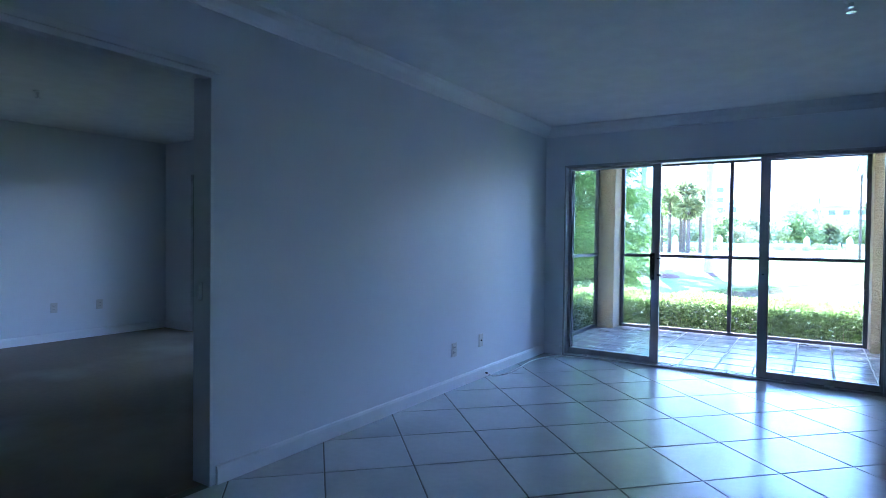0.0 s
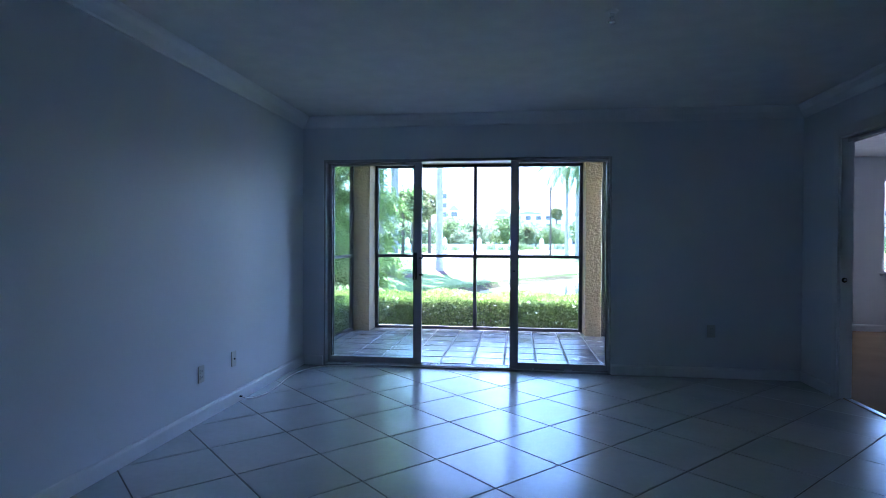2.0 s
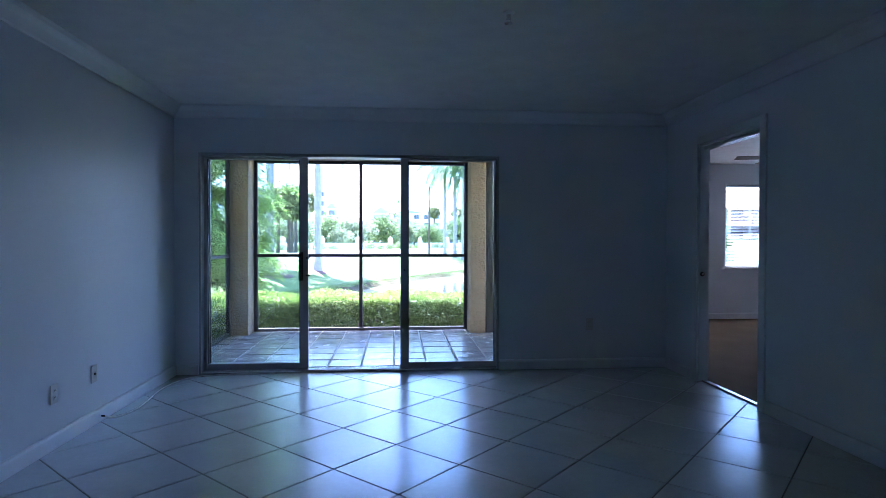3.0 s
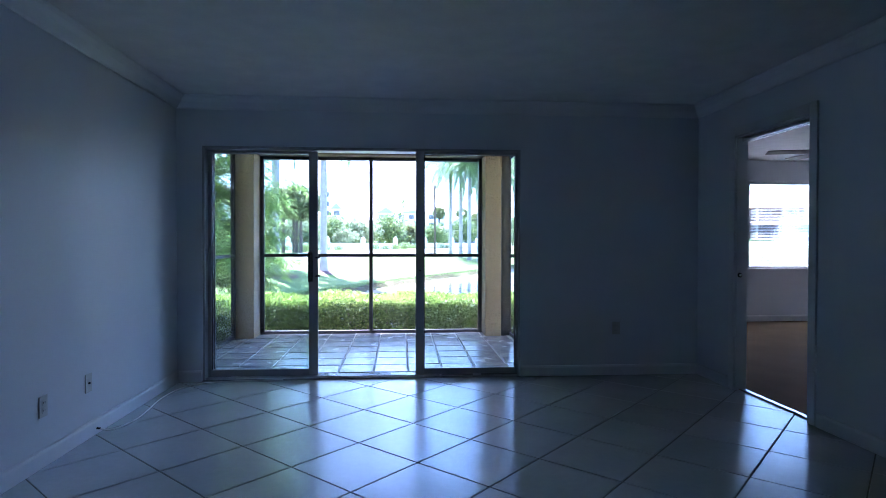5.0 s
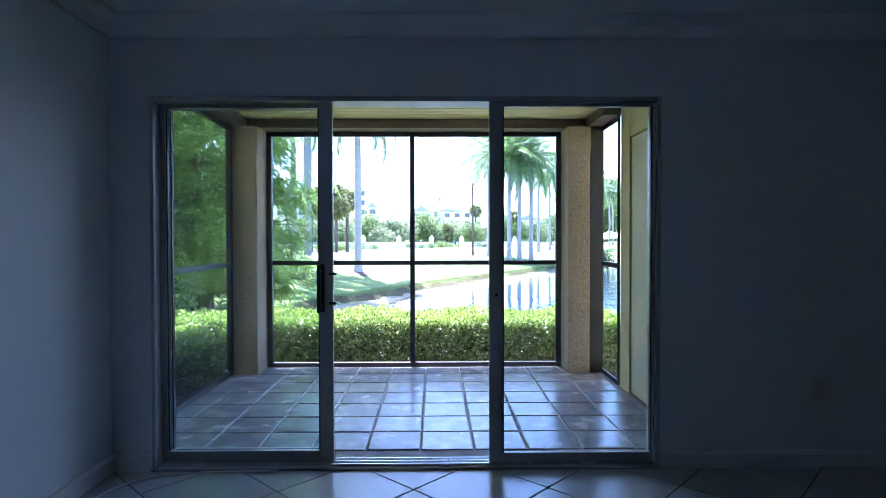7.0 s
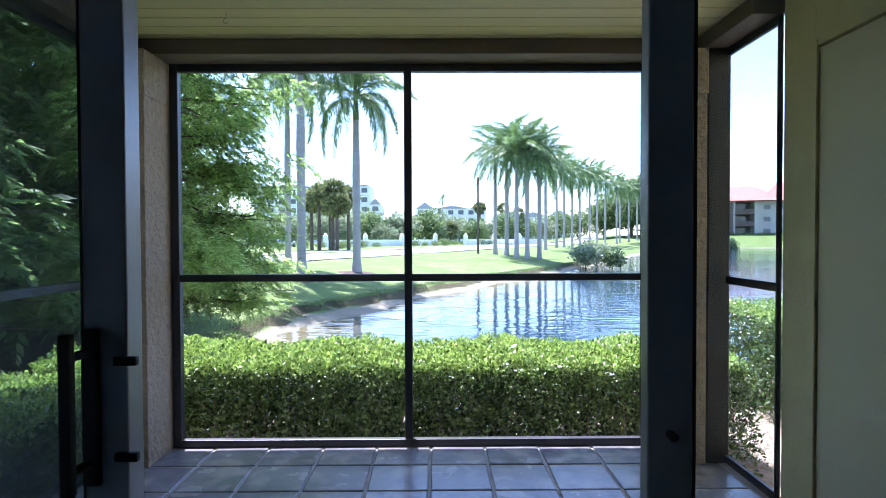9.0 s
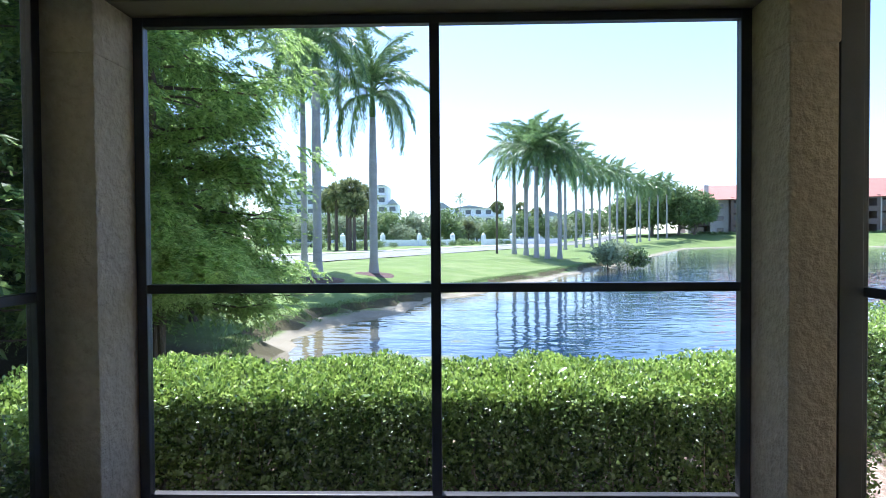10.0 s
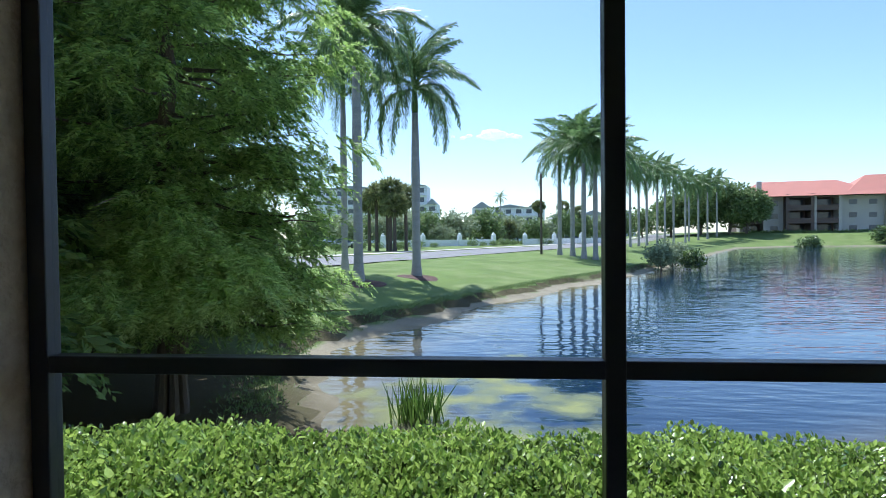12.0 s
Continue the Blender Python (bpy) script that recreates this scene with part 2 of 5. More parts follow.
def ground_material():
    """Lawn, with sand along the waterline and worn bare earth under the trees."""
    m = material("lawn", (0.145, 0.20, 0.062), 0.95, vary=0.28, scale=0.35, fine=14, bump=0.8, bump_dist=0.04, spec=0.1, second=(0.20, 0.245, 0.095), second_scale=0.5)
    n, l = m.node_tree.nodes, m.node_tree.links
    b = n["Principled BSDF"]
    lawn = b.inputs["Base Color"].links[0].from_socket
    geo = n.new("ShaderNodeNewGeometry")
    sep = n.new("ShaderNodeSeparateXYZ")
    l.new(geo.outputs["Position"], sep.inputs[0])
    nz = n.new("ShaderNodeTexNoise")
    nz.inputs["Scale"].default_value, nz.inputs["Detail"].default_value = 1.3, 5
    l.new(geo.outputs["Position"], nz.inputs["Vector"])
    wob = n.new("ShaderNodeMath")
    wob.operation = "MULTIPLY_ADD"
    wob.inputs[1].default_value = 0.35
    l.new(nz.outputs["Fac"], wob.inputs[0]), l.new(sep.outputs["Z"], wob.inputs[2])
    r = n.new("ShaderNodeMapRange")
    r.inputs["From Min"].default_value, r.inputs["From Max"].default_value = -1.02, -0.94
    l.new(wob.outputs[0], r.inputs["Value"])
    sand = n.new("ShaderNodeMix")
    sand.data_type = "RGBA"
    sand.inputs["A"].default_value, sand.inputs["B"].default_value = (0.17, 0.145, 0.09, 1), (0.40, 0.36, 0.27, 1)
    l.new(nz.outputs["Fac"], sand.inputs["Factor"])
    mix = n.new("ShaderNodeMix")
    mix.data_type = "RGBA"
    l.new(r.outputs[0], mix.inputs["Factor"]), l.new(sand.outputs["Result"], mix.inputs["A"]), l.new(lawn, mix.inputs["B"])
    # earth and litter round the trees by the house
    dist = n.new("ShaderNodeVectorMath")
    dist.operation = "DISTANCE"
    dist.inputs[1].default_value = (-8.5, 12.5, -0.6)
    l.new(geo.outputs["Position"], dist.inputs[0])
    wob2 = n.new("ShaderNodeMath")
    wob2.operation = "MULTIPLY_ADD"
    wob2.inputs[1].default_value = 3.0
    l.new(nz.outputs["Fac"], wob2.inputs[0]), l.new(dist.outputs["Value"], wob2.inputs[2])
    r2 = n.new("ShaderNodeMapRange")
    r2.inputs["From Min"].default_value, r2.inputs["From Max"].default_value = 6.5, 9.5
    l.new(wob2.outputs[0], r2.inputs["Value"])
    mix2 = n.new("ShaderNodeMix")
    mix2.data_type = "RGBA"
    mix2.inputs["A"].default_value = (0.075, 0.062, 0.035, 1)
    l.new(r2.outputs[0], mix2.inputs["Factor"]), l.new(mix.outputs["Result"], mix2.inputs["B"])
    # bare roots and soil where the lip of the bank breaks off
    nrm = n.new("ShaderNodeSeparateXYZ")
    l.new(geo.outputs["True Normal"], nrm.inputs[0])
    steep = n.new("ShaderNodeMapRange")
    steep.inputs["From Min"].default_value, steep.inputs["From Max"].default_value = 0.93, 0.86
    l.new(nrm.outputs["Z"], steep.inputs["Value"])
    mix3 = n.new("ShaderNodeMix")
    mix3.data_type = "RGBA"
    mix3.inputs["B"].default_value = (0.085, 0.075, 0.04, 1)
    l.new(steep.outputs[0], mix3.inputs["Factor"]), l.new(mix2.outputs["Result"], mix3.inputs["A"])
    l.new(mix3.outputs["Result"], b.inputs["Base Color"])
    return m


def water_material():
    """Pond water: rippled and shiny, with floating algae off the near bank."""
    m = bpy.data.materials.new("pond_water")
    m.use_nodes = True
    n, l = m.node_tree.nodes, m.node_tree.links
    b = n["Principled BSDF"]
    geo = n.new("ShaderNodeNewGeometry")
    mp = n.new("ShaderNodeMapping")
    mp.inputs["Rotation"].default_value = (0, 0, 0.35)
    mp.inputs["Scale"].default_value = (0.55, 1.6, 1)
    l.new(geo.outputs["Position"], mp.inputs["Vector"])
    w1, w2 = n.new("ShaderNodeTexNoise"), n.new("ShaderNodeTexNoise")
    w1.inputs["Scale"].default_value, w1.inputs["Detail"].default_value = 2.0, 2
    w2.inputs["Scale"].default_value, w2.inputs["Detail"].default_value = 0.35, 3
    l.new(mp.outputs[0], w1.inputs["Vector"]), l.new(mp.outputs[0], w2.inputs["Vector"])
    mul = n.new("ShaderNodeMath")
    mul.operation = "MULTIPLY"
    l.new(w1.outputs["Fac"], mul.inputs[0]), l.new(w2.outputs["Fac"], mul.inputs[1])
    bp = n.new("ShaderNodeBump")
    bp.inputs["Strength"].default_value, bp.inputs["Distance"].default_value = 0.45, 0.10
    l.new(mul.outputs[0], bp.inputs["Height"]), l.new(bp.outputs[0], b.inputs["Normal"])
    al = n.new("ShaderNodeTexNoise")
    al.inputs["Scale"].default_value, al.inputs["Detail"].default_value = 0.9, 7
    l.new(geo.outputs["Position"], al.inputs["Vector"])
    dist = n.new("ShaderNodeVectorMath")
    dist.operation = "DISTANCE"
    dist.inputs[1].default_value = (-1.2, 16.6, -1.3)
    l.new(geo.outputs["Position"], dist.inputs[0])
    sub = n.new("ShaderNodeMath")
    sub.operation = "MULTIPLY_ADD"
    sub.inputs[1].default_value = -0.085
    l.new(dist.outputs["Value"], sub.inputs[0]), l.new(al.outputs["Fac"], sub.inputs[2])
    r = n.new("ShaderNodeMapRange")
    r.inputs["From Min"].default_value, r.inputs["From Max"].default_value = 0.32, 0.52
    l.new(sub.outputs[0], r.inputs["Value"])
    mix = n.new("ShaderNodeMix")
    mix.data_type = "RGBA"
    mix.inputs["A"].default_value, mix.inputs["B"].default_value = (0.012, 0.03, 0.062, 1), (0.20, 0.22, 0.075, 1)
    bed = n.new("ShaderNodeMix")
    bed.data_type = "RGBA"
    bed.inputs["B"].default_value = (0.17, 0.145, 0.075, 1)
    sh = n.new("ShaderNodeAttribute")
    sh.attribute_name = "shallow"
    l.new(sh.outputs["Fac"], bed.inputs["Factor"])
    bed.inputs["A"].default_value = (0.012, 0.03, 0.062, 1)
    l.new(bed.outputs["Result"], mix.inputs["A"])
    spec = n.new("ShaderNodeMapRange")
    spec.inputs["To Min"].default_value, spec.inputs["To Max"].default_value = 0.5, 0.22
    l.new(sh.outputs["Fac"], spec.inputs["Value"]), l.new(spec.outputs[0], b.inputs["Specular IOR Level"])
    l.new(r.outputs[0], mix.inputs["Factor"]), l.new(mix.outputs["Result"], b.inputs["Base Color"])
    rr = n.new("ShaderNodeMapRange")
    rr.inputs["To Min"].default_value, rr.inputs["To Max"].default_value = 0.03, 0.6
    l.new(r.outputs[0], rr.inputs["Value"]), l.new(rr.outputs[0], b.inputs["Roughness"])
    b.inputs["IOR"].default_value = 1.33
    return m


# cloud glows by itself, in place of part of the sunlight on it
M_CLOUD = bpy.data.materials.new("glowing_cloud")
M_CLOUD.use_nodes = True
M_CLOUD.node_tree.nodes["Principled BSDF"].inputs["Base Color"].default_value = (0.8, 0.82, 0.85, 1)
M_CLOUD.node_tree.nodes["Principled BSDF"].inputs["Emission Color"].default_value = (0.93, 0.96, 1.0, 1)
M_CLOUD.node_tree.nodes["Principled BSDF"].inputs["Emission Strength"].default_value = 0.5
M_GROUND, M_WATER = ground_material(), water_material()


# ---- building blocks ----
def box(bm, x0, x1, y0, y1, z0, z1, bevel=0.0):
    m = Matrix.LocRotScale(((x0 + x1) / 2, (y0 + y1) / 2, (z0 + z1) / 2), None, (x1 - x0, y1 - y0, z1 - z0))
    vs = bmesh.ops.create_cube(bm, size=1.0, matrix=m)["verts"]
    if bevel:
        es = list({e for v in vs for e in v.link_edges})
        bmesh.ops.bevel(bm, geom=es, offset=bevel, segments=2, affect="EDGES", profile=0.5)
    return bm


def tube(bm, a, b, r0, r1, sides=12, caps=True):
    a, b = Vector(a), Vector(b)
    d = b - a
    m = Matrix.Translation((a + b) / 2) @ d.to_track_quat("Z", "Y").to_matrix().to_4x4()
    bmesh.ops.create_cone(bm, cap_ends=caps, segments=sides, radius1=r0, radius2=r1, depth=d.length, matrix=m)
    return bm


def turned(bm, profile, at=(0, 0, 0), sides=24, axis="Z"):
    """A body of revolution from (radius, height) steps."""
    rings = []
    for r, h in profile:
        ring = []
        for k in range(sides):
            a = 2 * math.pi * k / sides
            p = (r * math.cos(a), r * math.sin(a), h) if axis == "Z" else ((r * math.cos(a), h, r * math.sin(a)) if axis == "Y" else (h, r * math.cos(a), r * math.sin(a)))
            ring.append(bm.verts.new(Vector(p) + Vector(at)))
        rings.append(ring)
    for q in range(len(rings) - 1):
        for k in range(sides):
            bm.faces.new((rings[q][k], rings[q][(k + 1) % sides], rings[q + 1][(k + 1) % sides], rings[q + 1][k]))
    bm.faces.new(rings[0][::-1]), bm.faces.new(rings[-1])
    bmesh.ops.recalc_face_normals(bm, faces=bm.faces[:])
    return bm


def finish(name, bm, mat, smooth=False):
    me = bpy.data.meshes.new(name)
    bm.to_mesh(me)
    bm.free()
    me.materials.append(mat)
    if smooth:
        for p in me.polygons:
            p.use_smooth = True
    return me


def part(name, bm, mat, parent=None, label="", smooth=False):
    """One mesh object, under a thing or a part."""
    ob = new(name, finish(name, bm, mat, smooth))
    if parent:
        ob.parent = parent
    if label:
        ob["label"] = label
    return ob


def piece(name, mesh, parent, m):
    ob = new(name, mesh)
    ob.parent = parent
    ob.matrix_basis = m
    return ob


def boxes(name, mat, rows, parent=None, bevel=0.0, label=""):
    bm = bmesh.new()
    for r in rows:
        box(bm, *r, bevel)
    return part(name, bm, mat, parent, label)


def structure(ob, label, category):
    return tagged(ob, label, category, kind="structure")


def thing(name, at, label, category, group=""):
    e = new(name)
    e.matrix_basis = Matrix.Translation(at)
    return tagged(e, label, category, group)


def raw_mesh(name, verts, faces, mat):
    me = bpy.data.meshes.new(name)
    me.from_pydata(verts, [], faces)
    me.materials.append(mat)
    me.update()
    return me


def leaf_mesh(name, base, way, up, length, width, mat, fold=0.25, flat=False):
    """Many leaves: each two quads folded along the midrib, or one slim quad."""
    base, way, up = np.asarray(base, float), np.asarray(way, float), np.asarray(up, float)
    way /= np.linalg.norm(way, axis=1)[:, None] + 1e-9
    side = np.cross(way, up)
    side /= np.linalg.norm(side, axis=1)[:, None] + 1e-9
    nor = np.cross(side, way)
    L, W = length[:, None], width[:, None]
    if flat:
        n = len(base)
        v = np.stack([base, base + way * L * 0.45 + side * W, base + way * L, base + way * L * 0.45 - side * W], 1).reshape(-1, 3)
        me = bpy.data.meshes.new(name)
        me.vertices.add(n * 4), me.loops.add(n * 4), me.polygons.add(n)
        me.vertices.foreach_set("co", v.ravel())
        me.loops.foreach_set("vertex_index", np.arange(n * 4).astype(np.int32))
        me.polygons.foreach_set("loop_start", (np.arange(n) * 4).astype(np.int32))
        me.materials.append(mat)
        me.update(calc_edges=True)
        return me
    v = np.stack([base, base + way * L,
                  base + way * L * 0.3 + side * W + nor * W * fold, base + way * L * 0.68 + side * W * 0.75 + nor * W * fold,
                  base + way * L * 0.3 - side * W + nor * W * fold, base + way * L * 0.68 - side * W * 0.75 + nor * W * fold], 1).reshape(-1, 3)
    n = len(base)
    k = (np.arange(n) * 6)[:, None]
    f = np.concatenate([k + np.array([[0, 2, 3, 1]]), k + np.array([[0, 1, 5, 4]])], 1).reshape(-1)
    me = bpy.data.meshes.new(name)
    me.vertices.add(n * 6), me.loops.add(n * 8), me.polygons.add(n * 2)
    me.vertices.foreach_set("co", v.ravel())
    me.loops.foreach_set("vertex_index", f.astype(np.int32))
    me.polygons.foreach_set("loop_start", (np.arange(n * 2) * 4).astype(np.int32))
    me.materials.append(mat)
    me.update(calc_edges=True)
    return me


def unit_dirs(rng, n):
    d = rng.normal(size=(n, 3))
    return d / np.linalg.norm(d, axis=1)[:, None]


# ---- the flat: walls, floors, ceilings ----
XL, XR, YB, YR, HC = -2.12, 2.565, 6.30, -3.0, 2.47      # living room
T = 0.13
TR = 0.09                                               # wall to the bedroom
D0, D1, DH = -1.905, 0.895, 2.05                        # sliding door opening
LO0, LO1, LOH = 0.30, 2.16, 2.06                        # opening to the side room
RD0, RD1, RDH = 4.84, 5.71, 2.09                        # bedroom doorway
LX, LY0, LY1 = -6.97, -1.6, 4.80                        # side room
BX, BY0, BY1 = 6.90, 3.4, 9.55                          # bedroom
BW0, BW1, BWZ0, BWZ1 = 5.12, 6.40, 0.82, 2.15           # bedroom window

structure(boxes("wall_left", M_WALL, [
    (XL - T, XL, YR, LO0, 0, HC), (XL - T, XL, LO1, YB, 0, HC), (XL - T, XL, LO0, LO1, LOH, HC)]),
    "pale blue-grey painted wall with a wide opening", "wall")
structure(boxes("wall_right", M_WALL, [
    (XR, XR + TR, YR, RD0, 0, HC), (XR, XR + TR, RD1, BY1 + 0.15, 0, HC), (XR, XR + TR, RD0, RD1, RDH, HC)]),
    "pale blue-grey painted wall with a doorway", "wall")
structure(boxes("wall_back", M_WALL, [
    (XL - T, D0, YB, YB + 0.15, 0, HC), (D1, XR, YB, YB + 0.15, 0, HC), (D0, D1, YB, YB + 0.15, DH, HC)]),
    "pale painted wall round the sliding glass door", "wall")
structure(boxes("wall_rear", M_WALL, [(XL - T, XR + TR, YR - T, YR, 0, HC)]), "plain pale painted wall", "wall")
structure(boxes("wall_side_room", M_WALL, [
    (LX - T, LX, LY0 - T, LY1 + 0.15, 0, HC), (LX, XL - T, LY0 - T, LY0, 0, HC),
    (LX, -6.40, LY1, LY1 + 0.15, 0, HC), (-3.9, XL - T, LY1, LY1 + 0.15, 0, HC), (-6.40, -3.9, LY1, LY1 + 0.15, 2.03, HC)]),
    "pale painted walls of the empty side room", "wall")
structure(boxes("wall_bedroom", M_WALL, [
    (BX, BX + T, BY0 - T, BY1 + 0.15, 0, HC), (XR + TR, BX, BY0 - T, BY0, 0, HC),
    (XR + TR, BW0, BY1, BY1 + 0.15, 0, HC), (BW1, BX, BY1, BY1 + 0.15, 0, HC),
    (BW0, BW1, BY1, BY1 + 0.15, 0, BWZ0), (BW0, BW1, BY1, BY1 + 0.15, BWZ1, HC)]),
    "pale painted bedroom walls", "wall")
structure(boxes("ceiling", M_CEIL, [(XL - T, XR + TR, YR - T, YB + 0.15, HC, HC + 0.1)]), "textured white ceiling", "ceiling")
structure(boxes("ceiling_side_room", M_CEIL, [(LX - T, XL - T, LY0 - T, LY1 + 0.15, HC, HC + 0.1)]), "textured white ceiling", "ceiling")
structure(boxes("ceiling_bedroom", M_CEIL, [(XR + TR, BX + T, BY0 - T, BY1 + 0.15, HC, HC + 0.1)]), "textured white ceiling", "ceiling")
floor = structure(boxes("floor", M_GROUT, [(XL - T / 2, XR + TR / 2, YR - T, YB + 0.15, -0.25, -0.004)]), "large glazed tiles laid diagonally with dark grout", "floor")
structure(boxes("floor_side_room", M_CONCRETE, [(LX - T, XL - T / 2, LY0 - T, LY1 + 0.15, -0.25, -0.002)]), "stained bare concrete floor", "floor")
structure(boxes("floor_bedroom", M_CARPET, [(XR + TR / 2, BX + T, BY0 - T, BY1 + 0.15, -0.25, 0.006)]), "worn tan carpet", "floor")
# unseen upper storey, with overhangs added to keep sun off porch and side hedge
structure(boxes("upper_storey", M_STUCCO_Y, [
    (-7.6, 7.6, -3.6, 6.42, 2.70, 5.6), (XL - 0.78, 1.35, 6.42, 9.05, 2.66, 5.6), (XL - 0.78, 1.35, 9.05, 10.45, 3.05, 5.6), (-3.65, XL - 0.78, 6.42, 10.45, 3.05, 5.6), (1.35, 7.6, 6.42, 8.3, 2.66, 5.6), (XR, 7.6, 8.3, 9.9, 2.66, 5.6)]), "unseen cream stucco storey added to shade the porch", "wall")


def swept(bm, profile, a, b, out):
    """A moulding of the profile (out from the wall, height) from a to b."""
    a, b, out = Vector(a), Vector(b), Vector(out)
    rows = [[bm.verts.new(p + out * o + Vector((0, 0, h))) for o, h in profile] for p in (a, b)]
    k = len(profile)
    for q in range(k):
        bm.faces.new((rows[0][q], rows[0][(q + 1) % k], rows[1][(q + 1) % k], rows[1][q]))
    bm.faces.new(rows[0]), bm.faces.new(rows[1][::-1])


CROWN = [(0, 0), (0.012, 0), (0.018, 0.012), (0.030, 0.022), (0.060, 0.050), (0.078, 0.082), (0.090, 0.092), (0.095, 0.105), (0, 0.105)]
BASE = [(0, 0), (0.016, 0), (0.016, 0.075), (0.011, 0.09), (0, 0.095)]
bm = bmesh.new()
zc = HC - 0.106
swept(bm, CROWN, (XL, YR, zc), (XL, YB - 0.002, zc), (1, 0, 0))
swept(bm, CROWN, (XL, YB, zc), (XR, YB, zc), (0, -1, 0))
swept(bm, CROWN, (XR, YB - 0.002, zc), (XR, YR, zc), (-1, 0, 0))
swept(bm, CROWN, (XR, YR, zc), (XL, YR, zc), (0, 1, 0))
bmesh.ops.recalc_face_normals(bm, faces=bm.faces[:])
structure(part("crown_moulding", bm, M_TRIM), "white painted crown moulding", "moulding")
bm = bmesh.new()
for a, b, o in (((XL, LO1 + 0.02, 0), (XL, YB, 0), (1, 0, 0)), ((XL, YR, 0), (XL, LO0, 0), (1, 0, 0)),
                ((XL + 0.016, YB, 0), (D0 - 0.005, YB, 0), (0, -1, 0)), ((D1 + 0.005, YB, 0), (XR - 0.016, YB, 0), (0, -1, 0)),
                ((XR, YB, 0), (XR, RD1 + 0.08, 0), (-1, 0, 0)), ((XR, RD0 - 0.08, 0), (XR, YR, 0), (-1, 0, 0)),
                ((LX, LY0, 0), (LX, LY1, 0), (1, 0, 0)), ((LX + 0.016, LY1, 0), (-6.42, LY1, 0), (0, -1, 0)),
                ((XR + TR, BY1, 0.006), (BX, BY1, 0.006), (0, -1, 0)), ((XR + TR, RD1 + 0.08, 0.006), (XR + TR, BY1 - 0.016, 0.006), (1, 0, 0))):
    swept(bm, BASE, a, b, o)
bmesh.ops.recalc_face_normals(bm, faces=bm.faces[:])
structure(part("baseboard", bm, M_TRIM), "white painted baseboard", "baseboard")

# lining of the wide opening, with a pocket track in its head
structure(boxes("trim_opening", M_TRIM, [
    (XL - T - 0.006, XL + 0.006, LO1 - 0.018, LO1 + 0.0, 0, LOH), (XL - T - 0.006, XL + 0.006, LO0, LO0 + 0.018, 0, LOH),
    (XL - T - 0.006, XL - 0.085, LO0 + 0.018, LO1 - 0.018, LOH - 0.018, LOH), (XL - 0.045, XL + 0.008, LO0 + 0.018, LO1 - 0.018, LOH - 0.03, LOH),
    (XL, XL + 0.014, LO0 - 0.02, LO1 + 0.03, LOH + 0.0, LOH + 0.035)], bevel=0.003),
    "white painted lining of the wide opening", "trim")
strike = boxes("strike_plate", M_METAL, [(XL - 0.085, XL - 0.055, LO1 - 0.023, LO1 - 0.0185, 0.93, 1.02)], bevel=0.001)
tagged(strike, "small metal strike plate on the jamb", "strike plate")

# bedroom doorway: casing, jamb, door track and threshold
c = 0.066
structure(boxes("trim_doorway", M_TRIM, [
    (XR - 0.016, XR, RD0 - c, RD0 + 0.004, 0, RDH + c), (XR - 0.016, XR, RD1 - 0.004, RD1 + c, 0, RDH + c),
    (XR - 0.016, XR, RD0 + 0.004, RD1 - 0.004, RDH - 0.004, RDH + c),
    (XR + 0.001, XR + TR + 0.006, RD0, RD0 + 0.018, 0.012, RDH), (XR + 0.001, XR + TR + 0.006, RD1 - 0.018, RD1, 0.012, RDH),
    (XR + 0.001, XR + TR + 0.006, RD0 + 0.018, RD1 - 0.018, RDH - 0.018, RDH)], bevel=0.003),
    "white painted casing of the bedroom doorway", "trim")
track = thing("door_track", (XR + 0.06, (RD0 + RD1) / 2, RDH - 0.02), "bright aluminium double sliding-door track under the door head", "door track")
for dx in (-0.028, 0.022):
    part("rail", box(bmesh.new(), dx, dx + 0.014, -0.40, 0.40, -0.028, 0.0, 0.002), M_METAL, track)
structure(boxes("threshold", M_METAL, [(XR + 0.045, XR + 0.085, RD0 + 0.02, RD1 - 0.02, -0.003, 0.012)], bevel=0.003), "bright metal threshold strip", "threshold")
latch = thing("door_latch", (XR + 0.03, RD1 - 0.02, 0.95), "dark round finger pull on the white jamb", "door latch")
part("rosette", turned(bmesh.new(), [(0.020, 0.0), (0.020, -0.004), (0.016, -0.008)], sides=16, axis="Y"), M_BLACK, latch)
part("cup", turned(bmesh.new(), [(0.012, -0.008), (0.011, -0.014), (0.004, -0.016)], sides=16, axis="Y"), M_METAL, latch)

# ---- sliding glass door ----
door = structure(new("door_1"), "three-panel sliding glass door in a grey metal frame, standing open", "sliding door")
door.matrix_basis = Matrix.Translation((0, YB, 0))
fw = 0.022
for nm, r in (("side_frame", (D0, D0 + fw, 0.0, 0.15, 0, DH)), ("side_frame", (D1 - fw, D1, 0.0, 0.15, 0, DH)),
              ("head_frame", (D0 + fw, D1 - fw, 0.0, 0.15, DH - 0.028, DH)), ("sill_track", (D0 + fw, D1 - fw, -0.012, 0.14, 0.0, 0.014))):
    part(nm, box(bmesh.new(), *r, 0.004), M_DOORALU, door)
for k in range(3):
    y = 0.016 + 0.042 * k
    part("track_rib", box(bmesh.new(), D0 + fw, D1 - fw, y, y + 0.006, 0.014, 0.026), M_METAL, door)


